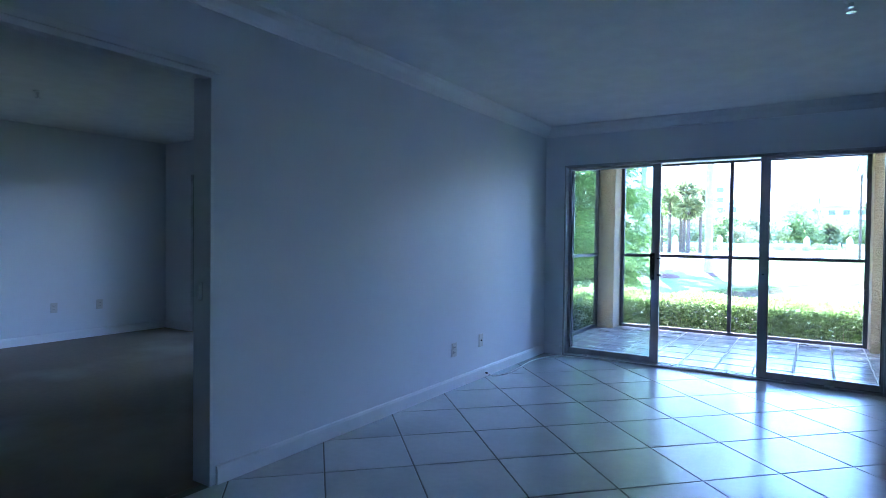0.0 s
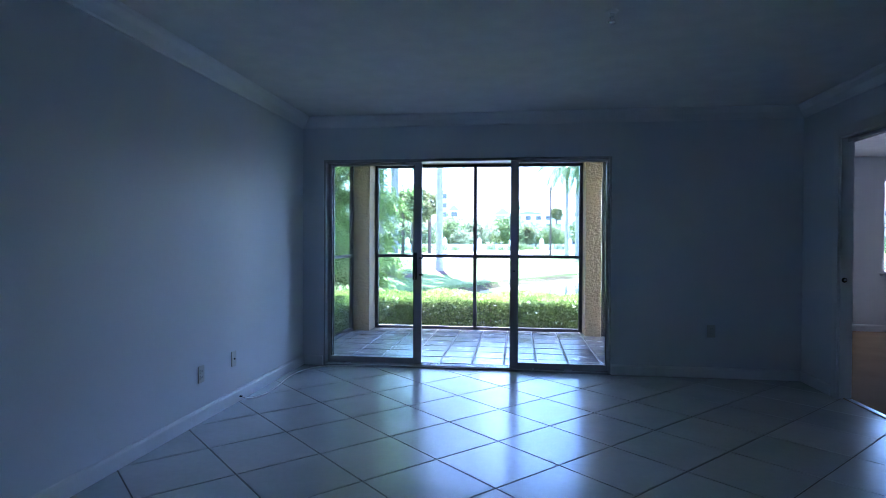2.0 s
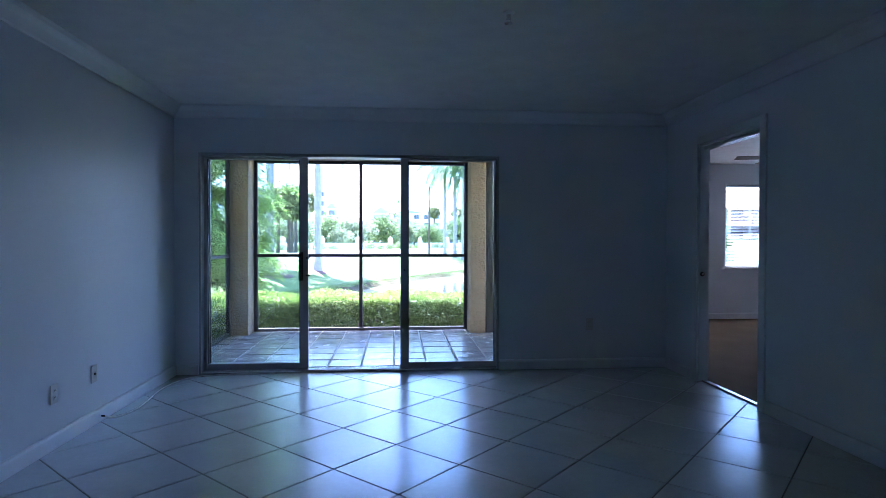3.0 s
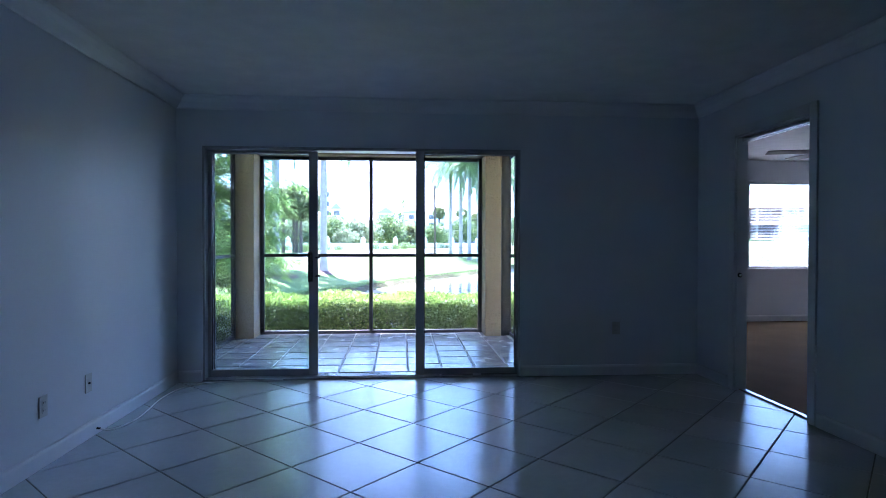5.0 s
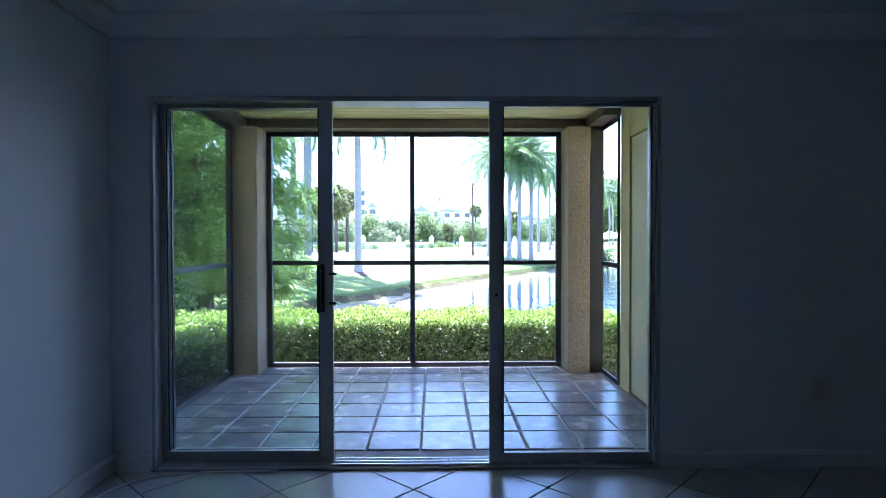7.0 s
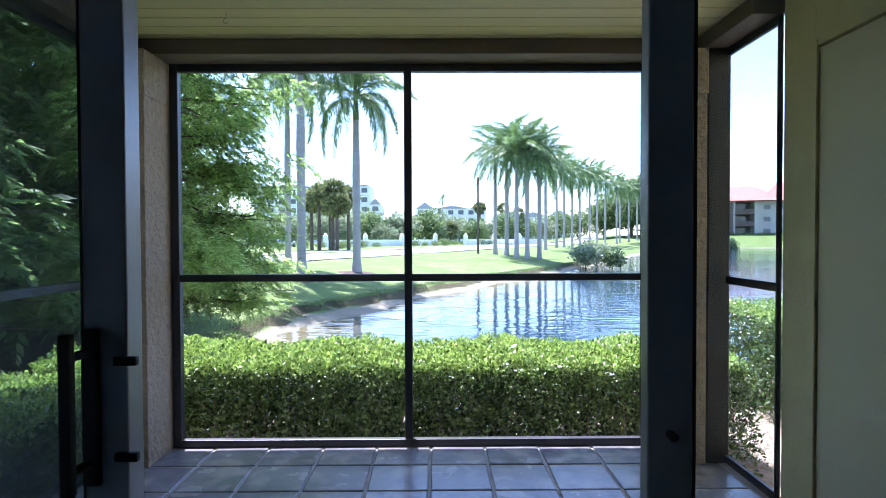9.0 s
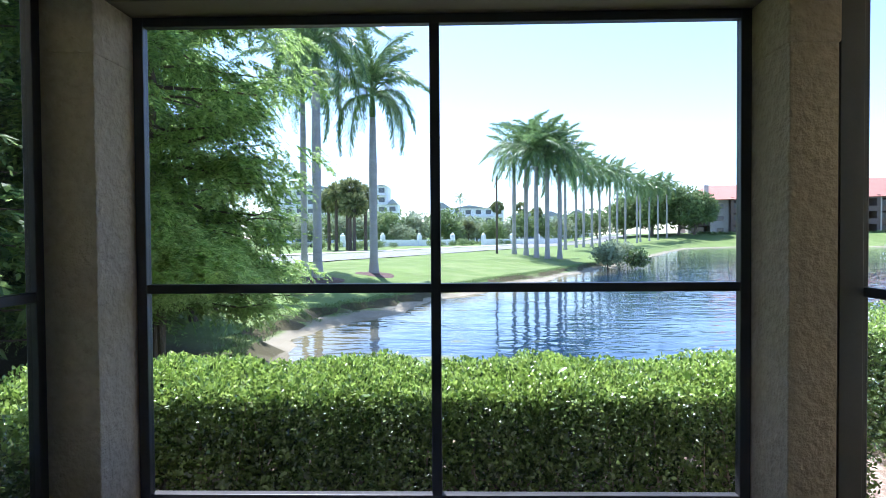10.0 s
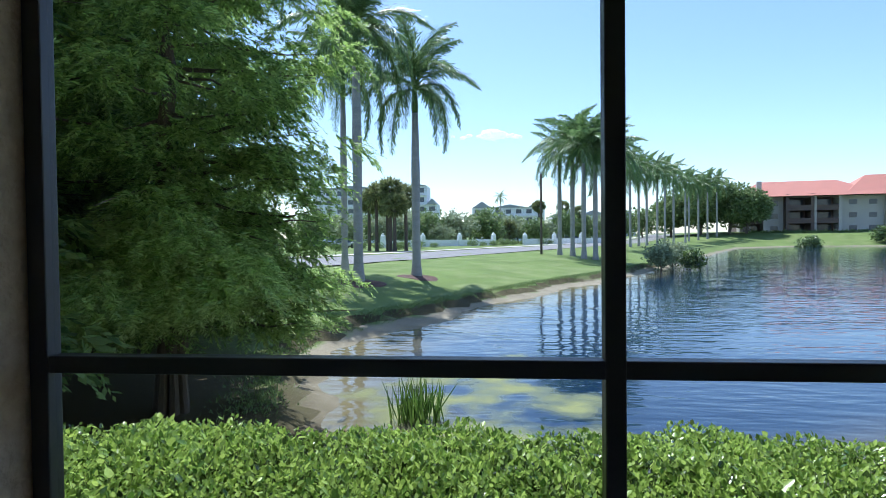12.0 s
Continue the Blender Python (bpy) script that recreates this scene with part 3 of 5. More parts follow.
def door_panel(x0, x1, y, s0, s1, bottom=0.055):
    """One sliding panel: stiles, rails, glass."""
    d = 0.017
    z0, z1 = 0.022, DH - 0.026
    pan = part("panel_stile", box(bmesh.new(), x0, x0 + s0, y - d, y + d, z0, z1, 0.003), M_DOORALU, door, "grey metal panel stile")
    part("stile", box(bmesh.new(), x1 - s1, x1, y - d, y + d, z0, z1, 0.003), M_DOORALU, pan)
    part("bottom_rail", box(bmesh.new(), x0 + s0, x1 - s1, y - d + 0.003, y + d - 0.003, z0, z0 + bottom, 0.003), M_DOORALU, pan)
    part("top_rail", box(bmesh.new(), x0 + s0, x1 - s1, y - d + 0.003, y + d - 0.003, z1 - 0.022, z1, 0.003), M_DOORALU, pan)
    g = part("glass", box(bmesh.new(), x0 + s0 - 0.008, x1 - s1 + 0.008, y - 0.003, y + 0.003, z0 + bottom - 0.008, z1 - 0.014), M_GLASS, pan)
    g.visible_shadow = False
    for a, b in ((x0 + s0, x0 + s0 + 0.007), (x1 - s1 - 0.007, x1 - s1)):
        part("gasket", box(bmesh.new(), a, b, y - d + 0.005, y + d - 0.005, z0 + bottom, z1 - 0.022), M_BLACK, pan)


door_panel(D0 + 0.018, -0.925, 0.095, 0.035, 0.075)
door_panel(D0 + 0.030, -0.935, 0.131, 0.030, 0.060)
door_panel(-0.05, D1 - 0.018, 0.042, 0.075, 0.022)
h = part("handle_plate", box(bmesh.new(), -1.000, -0.970, 0.067, 0.079, 0.86, 1.13, 0.004), M_BLACK, door, "black door handle")
part("grip", box(bmesh.new(), -1.004, -0.982, 0.012, 0.030, 0.86, 1.13, 0.006), M_BLACK, h)
for z in (0.90, 1.09):
    part("standoff", tube(bmesh.new(), (-0.993, 0.024, z), (-0.987, 0.070, z), 0.008, 0.008), M_BLACK, h)
for z in (0.91, 1.075):
    part("catch", box(bmesh.new(), -0.945, -0.905, 0.066, 0.079, z - 0.008, z + 0.008, 0.003), M_BLACK, door)
part("lock_knob", turned(bmesh.new(), [(0.008, -0.018), (0.008, 0.0)], at=(-0.012, 0.027, 0.96), sides=12, axis="Y"), M_BLACK, door)

# ---- porch ----
PX0, PX1, PY1, PZ, PC = -2.33, 1.21, 9.02, -0.02, 2.445
BZ = 2.352                                              # underside of the porch beams
CX = 1.275
SY = 8.955                                              # front screen line
porch = structure(boxes("porch_floor", M_PGROUT, [(PX0 - 0.02, CX + 0.02, YB + 0.15, PY1, -0.75, PZ - 0.008)]), "square clay pavers with pale joints", "floor")
bm = bmesh.new()
y = YB + 0.15
while y < PY1 - 0.05:
    y1 = min(y + 0.118, PY1)
    box(bm, PX0 - 0.02, CX, y, y1, PC, PC + 0.02, 0.004)
    y += 0.1245
box(bm, PX0 - 0.02, CX, YB + 0.15, PY1, PC + 0.012, PC + 0.05)
structure(part("ceiling_porch", bm, M_PLANK), "cream painted board ceiling of the porch", "ceiling")
structure(boxes("beam_front", M_BEAM, [(PX0 - 0.02, PX1 + 0.02, 8.74, PY1 - 0.002, BZ + 0.001, PC - 0.002)], bevel=0.006), "brown painted porch beam", "beam")
structure(boxes("beam_left", M_BEAM, [(PX0 - 0.018, PX0 + 0.16, YB + 0.152, 8.738, BZ + 0.001, PC - 0.002)], bevel=0.006), "brown painted porch beam", "beam")
structure(boxes("beam_right", M_BEAM, [(PX1 - 0.09, CX + 0.018, 8.152, 8.738, BZ + 0.001, PC - 0.002)], bevel=0.006), "brown painted porch beam", "beam")
for nm, x0, x1 in (("pillar_left", -2.325, -2.045), ("pillar_right", 0.925, 1.14)):
    p = structure(boxes(nm, M_STUCCO, [(x0 + 0.004, x1 - 0.004, 8.635, 9.03, -0.75, 2.24)], bevel=0.006), "square peach stucco porch pillar", "pillar")
    part("capital", box(bmesh.new(), x0 - 0.002, x1 + 0.002, 8.628, 9.036, 2.09, BZ, 0.008), M_STUCCO, p)
# closet on the porch
structure(boxes("wall_closet", M_STUCCO_Y, [
    (CX, CX + 0.1, 7.92, 8.15, -0.3, PC + 0.05), (CX, CX + 0.1, YB + 0.15, 6.99, -0.3, PC + 0.05), (CX, CX + 0.1, 6.99, 7.92, 2.12, PC + 0.05),
    (CX + 0.1, XR, 8.05, 8.15, -0.3, PC + 0.05)], bevel=0.004), "cream stucco closet wall on the porch", "wall")
closet_door = structure(boxes("door_2", M_CLOSET, [(CX + 0.012, CX + 0.05, 7.00, 7.91, PZ + 0.004, 2.112)], bevel=0.003), "flush cream painted closet door, shut", "door")
bm = bmesh.new()
for r in ((CX - 0.008, CX + 0.0, 7.905, 7.945, PZ, 2.15), (CX - 0.008, CX + 0.0, 6.965, 7.005, PZ, 2.15), ):
    box(bm, *r, 0.003)
part("door_frame", bm, M_STUCCO_Y, closet_door)


def screen_panel(name, a, b, z0, z1, rails, posts, label, first=0.05, d=0.025):
    """A run of dark metal screen framing from a to b, with woven panes."""
    a, b = Vector((*a, 0)), Vector((*b, 0))
    run = (b - a).length
    ob = structure(new(name), label, "screen")
    ob.matrix_basis = Matrix.Translation(a) @ Matrix.Rotation(math.atan2(b.y - a.y, b.x - a.x), 4, "Z")
    for x0, x1 in ((0, first), (run - 0.05, run)):
        part("post", box(bmesh.new(), x0, x1, -d, d, z0, z1, 0.004), M_ALU, ob)
    for x in posts:
        part("mullion", box(bmesh.new(), x - 0.024, x + 0.024, -d - 0.002, d + 0.002, z0 + 0.045, z1 - 0.045, 0.004), M_ALU, ob)
    for z, h in [(z0, 0.045), (z1 - 0.045, 0.045)] + [(z - 0.022, 0.044) for z in rails]:
        part("rail", box(bmesh.new(), first, run - 0.05, -d + 0.002, d - 0.002, z, z + h, 0.004), M_ALU, ob)
    g = part("screen_cloth", box(bmesh.new(), first - 0.005, run - 0.03, -0.0006, 0.0006, z0 + 0.02, z1 - 0.02), M_SCREEN, ob)
    return ob


screen_panel("screen_front", (-2.044, SY), (0.924, SY), PZ, BZ, [1.035], [-0.581 + 2.044], "dark bronze framed insect screen across the porch front")
screen_panel("screen_left", (PX0 + 0.03, YB + 0.16), (PX0 + 0.03, 8.626), PZ, BZ, [1.035], [], "dark bronze framed insect screen at the porch side")
side = screen_panel("screen_right", (CX - 0.013, 8.152), (CX - 0.013, 8.70), PZ, BZ, [1.035], [], "dark bronze framed insect screen beside the closet", 0.014, 0.0125)
part("jamb", box(bmesh.new(), 0.49, 0.545, 0.013, CX - 0.013 - 1.145, PZ, BZ, 0.004), M_ALU, side)

# ---- windows of the other rooms ----
w = structure(new("window_1"), "white framed bedroom window with half-open blinds", "window")
w.matrix_basis = Matrix.Translation((0, BY1, 0))
for nm, r in (("window_frame", (BW0, BW0 + 0.04, 0.03, 0.09, BWZ0, BWZ1)), ("window_frame", (BW1 - 0.04, BW1, 0.03, 0.09, BWZ0, BWZ1)),
              ("window_frame", (BW0 + 0.04, BW1 - 0.04, 0.03, 0.09, BWZ1 - 0.04, BWZ1)), ("window_frame", (BW0 + 0.04, BW1 - 0.04, 0.03, 0.09, BWZ0, BWZ0 + 0.04)),
              ("meeting_rail", (BW0 + 0.04, BW1 - 0.04, 0.035, 0.085, 1.485, 1.525)), ("window_sill", (BW0 - 0.03, BW1 + 0.03, -0.05, 0.03, BWZ0 - 0.022, BWZ0 + 0.002))):
    part(nm, box(bmesh.new(), *r, 0.003), M_TRIM, w)
for z0, z1 in ((BWZ0 + 0.04, 1.485), (1.525, BWZ1 - 0.04)):
    g = part("pane", box(bmesh.new(), BW0 + 0.04, BW1 - 0.04, 0.057, 0.062, z0, z1), M_WINGLASS, w)
    g.visible_shadow = False
blind = thing("window_blind", ((BW0 + BW1) / 2, BY1 - 0.0, 0), "white slatted blind with open slats in the bedroom window", "blind")
part("head_rail", box(bmesh.new(), -0.60, 0.60, -0.004, 0.026, BWZ1 - 0.045, BWZ1 - 0.005, 0.004), M_BLIND, blind)
slat = finish("slat", box(bmesh.new(), -0.59, 0.59, -0.011, 0.011, -0.0007, 0.0007), M_BLIND)
z = BWZ0 + 0.06
while z < BWZ1 - 0.06:
    piece("slat", slat, blind, pose(0, 0.012, z, 12, 0, 0))
    z += 0.0235
part("bottom_rail", box(bmesh.new(), -0.59, 0.59, 0.0, 0.024, BWZ0 + 0.025, BWZ0 + 0.04, 0.003), M_BLIND, blind)

w = structure(new("door_3"), "grey framed sliding glass door of the side room", "sliding door")
w.matrix_basis = Matrix.Translation((0, LY1, 0))
for r in ((-6.40, -6.34, 0.03, 0.12, 0, 2.03), (-3.96, -3.9, 0.03, 0.12, 0, 2.03), (-5.30, -5.22, 0.03, 0.12, 0.04, 1.99), (-6.34, -3.96, 0.03, 0.12, 1.985, 2.03), (-6.34, -3.96, 0.03, 0.12, 0.0, 0.07)):
    part("frame", box(bmesh.new(), *r, 0.003), M_DOORALU, w)
for x0, x1 in ((-6.34, -5.30), (-5.22, -3.96)):
    g = part("pane", box(bmesh.new(), x0, x1, 0.07, 0.076, 0.07, 1.985), M_GLASS, w)
    g.visible_shadow = False


# ---- land and water ----
WATER = -1.30
POND = [(-1.6, 13.0), (-2.9, 15.0), (-3.6, 17.3), (-4.25, 19.6), (-4.1, 21.6), (-3.7, 23.3), (-2.8, 25.2), (-1.9, 27.3), (-0.6, 30.0), (1.3, 33.8), (3.1, 37.0), (5.5, 41.0), (9.4, 48.5), (15.0, 58.0),
        (26.0, 82.0), (45.0, 120.0), (62.0, 132.0), (95.0, 122.0), (150.0, 105.0), (160.0, 40.0), (120.0, 14.0), (20.0, 14.6), (7.0, 15.2), (3.8, 13.4), (0.6, 12.3)]


def shore_distance(px, py):
    """Metres from the shoreline, negative in the pond."""
    px, py = np.asarray(px, float), np.asarray(py, float)
    best, inside = np.full(px.shape, 1e9), np.zeros(px.shape, bool)
    for k, (x0, y0) in enumerate(POND):
        x1, y1 = POND[(k + 1) % len(POND)]
        dx, dy = x1 - x0, y1 - y0
        t = np.clip(((px - x0) * dx + (py - y0) * dy) / (dx * dx + dy * dy), 0, 1)
        best = np.minimum(best, np.hypot(px - x0 - t * dx, py - y0 - t * dy))
        if dy:
            cross = ((y0 > py) != (y1 > py)) & (px < dx * (py - y0) / dy + x0)
            inside ^= cross
    wob = 0.22 * np.sin(px * 0.9 + py * 0.4) + 0.16 * np.sin(px * 2.3 - py * 1.7) + 0.12 * np.sin(py * 4.1 + px)
    return np.where(inside, -best, best) + wob


def step(a, b, v):
    t = np.clip((v - a) / (b - a), 0, 1)
    return t * t * (3 - 2 * t)


def land(px, py):
    """Height of the ground."""
    px, py = np.asarray(px, float), np.asarray(py, float)
    d = shore_distance(px, py)
    z = WATER + np.where(d < 0, np.maximum(d * 0.35, -1.0), 0.0)
    z = z + 0.12 * step(0, 0.85, d) + 0.26 * step(0.85, 1.12, d) + 0.52 * step(1.1, 8.0, d) + 0.10 * step(8, 20, d)
    near = np.maximum(step(12.6, 10.8, py), step(2.4, 4.2, px) * step(14.8, 12.0, py)) * step(-6.0, -3.0, px)
    z = np.where(d > 0, z + near * np.maximum(0, -0.42 - z), z)
    z = z + 2.3 * step(0, 26, d) * step(105, 150, py) * step(28, 62, px)
    return z + 0.03 * np.sin(px * 1.3) * np.sin(py * 1.1) * step(0.5, 3, d)


def axis(parts):
    out = []
    for a, b, s in parts:
        out += list(np.arange(a, b, s))
    return np.array(out + [parts[-1][1]])


gx = axis([(-3000, -400, 520), (-400, -60, 40), (-60, -14, 4), (-14, 22, 0.42), (22, 60, 1.3), (60, 170, 4), (170, 400, 40), (400, 3000, 520)])
gy = axis([(-3000, -400, 520), (-400, -40, 40), (-40, 8, 4), (8, 66, 0.42), (66, 150, 1.3), (150, 260, 8), (260, 600, 60), (600, 3400, 560)])
X, Y = np.meshgrid(gx, gy)
Z = land(X, Y)
nx = len(gx)
idx = (np.arange(len(gy) - 1)[:, None] * nx + np.arange(nx - 1)[None, :]).ravel()
me = raw_mesh("ground", np.stack([X.ravel(), Y.ravel(), Z.ravel()], 1).tolist(), np.stack([idx, idx + 1, idx + 1 + nx, idx + nx], 1).tolist(), M_GROUND)
for p in me.polygons:
    p.use_smooth = True
structure(new("ground", me), "mown green lawn with a sandy pond bank", "lawn")
wx = axis([(-40, -8, 8), (-8, 12, 0.4), (12, 190, 10)])
wy = axis([(10.9, 48, 0.4), (48, 150, 6)])
X, Y = np.meshgrid(wx, wy)
nx = len(wx)
idx = (np.arange(len(wy) - 1)[:, None] * nx + np.arange(nx - 1)[None, :]).ravel()
me = raw_mesh("water", np.stack([X.ravel(), Y.ravel(), np.full(X.size, WATER)], 1).tolist(), np.stack([idx, idx + 1, idx + 1 + nx, idx + nx], 1).tolist(), M_WATER)
shallow = me.attributes.new("shallow", "FLOAT", "POINT")
shallow.data.foreach_set("value", (step(-2.6, 0.0, shore_distance(X, Y)) * step(60, 44, Y)).ravel().astype(np.float32))
structure(new("water", me), "rippled blue pond with floating algae by the bank", "pond")


def strip(name, mat, left, right, lift, steps=60):
    """A band of paving that follows the ground between two lines."""
    v, f = [], []
    for k in range(steps + 1):
        t = k / steps
        for a, b in (left, right):
            x, y = a[0] + (b[0] - a[0]) * t, a[1] + (b[1] - a[1]) * t
            v.append((x, y, float(land(x, y)) + lift))
    for k in range(steps):
        f.append((2 * k, 2 * k + 1, 2 * k + 3, 2 * k + 2))
    return new(name, raw_mesh(name, v, f, mat))


structure(strip("road", M_ROAD, ((-48.5, -19), (64.5, 231)), ((-40, -23), (73, 227)), 0.05), "sunlit grey road beyond the lawn", "road")
structure(strip("pavement", M_TAN, ((-52, -17), (61, 233)), ((-50, -18), (63, 232)), 0.06), "pale footpath along the road", "pavement")
# mulch beds beside the porch
bm = bmesh.new()
for x0, x1, y0, y1 in ((PX0 - 1.6, 3.6, 9.03, 10.9), (PX0 - 1.6, PX0 - 0.02, 6.0, 9.03), (PX1 + 0.02, 3.6, 8.15, 9.03), (1.9, 3.7, 10.9, 12.2)):
    n = 8
    grid = [[bm.verts.new((x0 + (x1 - x0) * i / n, y0 + (y1 - y0) * j / n, -0.40 + 0.02 * math.sin(i * 2.1 + j * 1.7))) for i in range(n + 1)] for j in range(n + 1)]
    for j in range(n):
        for i in range(n):
            bm.faces.new((grid[j][i], grid[j][i + 1], grid[j + 1][i + 1], grid[j + 1][i]))
structure(part("mulch_bed", bm, M_MULCH), "pale wood-chip mulch bed along the porch", "mulch")


# ---- hedges ----
def hedge(name, x0, x1, y0, y1, z0, z1, count, label, seed):
    """A clipped hedge: leaves over and just under its faces, with twigs inside."""
    rng = np.random.default_rng(seed)
    lx, ly, lz = x1 - x0, y1 - y0, z1 - z0
    areas = np.array([lx * ly * 1.6, lx * lz, lx * lz, ly * lz, ly * lz])
    face = rng.choice(5, count, p=areas / areas.sum())
    u, v = rng.random(count), rng.random(count)
    depth = rng.exponential(0.10, count) - 0.02 - 0.05 * (rng.random(count) < 0.06) * (face > 0)
    P, N = np.zeros((count, 3)), np.zeros((count, 3))
    for k, (nrm, fx) in enumerate((((0, 0, 1), 0), ((0, -1, 0), 1), ((0, 1, 0), 1), ((-1, 0, 0), 2), ((1, 0, 0), 2))):
        s = face == k
        N[s] = nrm
        if fx == 0:
            P[s] = np.stack([x0 + u[s] * lx, y0 + v[s] * ly, np.full(s.sum(), z1)], 1)
        elif fx == 1:
            P[s] = np.stack([x0 + u[s] * lx, np.full(s.sum(), y0 if nrm[1] < 0 else y1), z0 + v[s] ** 0.8 * lz], 1)
        else:
            P[s] = np.stack([np.full(s.sum(), x0 if nrm[0] < 0 else x1), y0 + u[s] * ly, z0 + v[s] ** 0.8 * lz], 1)
    bulge = 0.034 * np.sin(P[:, 0] * 5.1 + P[:, 2] * 3) + 0.018 * np.sin(P[:, 0] * 31 + 2 * np.sin(P[:, 1] * 23)) * np.sin(P[:, 2] * 37 + P[:, 1] * 29) + 0.025 * np.sin(P[:, 0] * 11.3 + P[:, 1] * 9.1) + 0.02 * np.sin(P[:, 1] * 6 + P[:, 2] * 13)
    flare = np.where(N[:, 2] == 0, 0.09 * (1 - (P[:, 2] - z0) / lz), 0)
    P += N * (bulge + flare - depth)[:, None]
    way = N * 0.55 + unit_dirs(rng, count) * 0.8 + np.array([0, 0, 0.35])
    up = N * 0.6 + unit_dirs(rng, count) * 0.55 + np.array([0, 0, 0.5])
    L = rng.uniform(0.016, 0.038, count) * np.where(rng.random(count) < 0.02, 1.7, 1.0)
    e = thing(name, ((x0 + x1) / 2, (y0 + y1) / 2, z0), label, "hedge")
    off = np.array(e.location)
    # growth near the top takes the colour brightened as sunlit, the rest the darker one
    lit_leaf = (P[:, 2] > z1 - 0.05 - rng.exponential(0.03, count)) & (rng.random(count) < 0.9)
    W = L * rng.uniform(0.22, 0.36, count)
    tv = new("lit_growth", leaf_mesh("lit_growth", P[lit_leaf] - off, way[lit_leaf], up[lit_leaf], L[lit_leaf], W[lit_leaf], M_HEDGETOP))
    tv.parent = e
    tagged(tv, "yellow-green growth on top, sunlight put into its colour", kind="stuff")
    dim_leaf = ~lit_leaf
    lv = new("leaves", leaf_mesh("leaves", P[dim_leaf] - off, way[dim_leaf], up[dim_leaf], L[dim_leaf], W[dim_leaf], M_HEDGE))
    lv.parent = e
    tagged(lv, kind="stuff")
    bm = bmesh.new()
    for k in range(int(lx * ly * 26)):
        x, y = rng.uniform(-lx / 2 + 0.06, lx / 2 - 0.06), rng.uniform(-ly / 2 + 0.06, ly / 2 - 0.06)
        a, b, r = rng.normal(0, 0.10), rng.normal(0, 0.10), rng.uniform(0.004, 0.010)
        tube(bm, (x, y, -0.04), (x + a, y + b, lz * rng.uniform(0.6, 0.97)), r, r * 0.4, 5, False)
    part("twigs", bm, M_TWIG, e)
    # deep inner foliage that stops the view through
    n2 = count // 12
    Q = np.stack([rng.uniform(-lx / 2 + 0.1, lx / 2 - 0.1, n2), rng.uniform(-ly / 2 + 0.1, ly / 2 - 0.1, n2), rng.uniform(0.12, lz - 0.08, n2)], 1)
    L2 = rng.uniform(0.05, 0.09, n2)
    iv = new("inner_leaves", leaf_mesh("inner_leaves", Q, unit_dirs(rng, n2), unit_dirs(rng, n2), L2, L2 * 0.42, M_HEDGE))
    iv.parent = e
    tagged(iv, kind="stuff")
    return e


hedge("hedge", -3.35, 1.85, 9.50, 10.45, -0.42, 0.375, 112000, "clipped green hedge in front of the porch screen", 11)
hedge("hedge", -3.35, -2.46, 6.4, 9.47, -0.42, 0.35, 36000, "clipped green hedge along the porch side", 12)
hedge("hedge", 2.70, 3.64, 9.95, 11.75, -0.58, 0.56, 28000, "clipped green hedge past the mulch path", 13)


# ---- trees ----
def wood(bm, a, b, r0, r1, sides=8, bend=0.0, rng=None, n=4):
    """A limb from a to b in a few bent, tapered lengths; returns its points."""
    a, b = Vector(a), Vector(b)
    pts = [a]
    for k in range(1, n + 1):
        t = k / n
        p = a.lerp(b, t)
        if rng is not None and k < n:
            p += Vector(rng.normal(0, bend, 3))
        pts.append(p)
    for k in range(n):
        tube(bm, pts[k], pts[k + 1], r0 + (r1 - r0) * k / n, r0 + (r1 - r0) * (k + 1) / n, sides, k in (0, n - 1))
    return pts


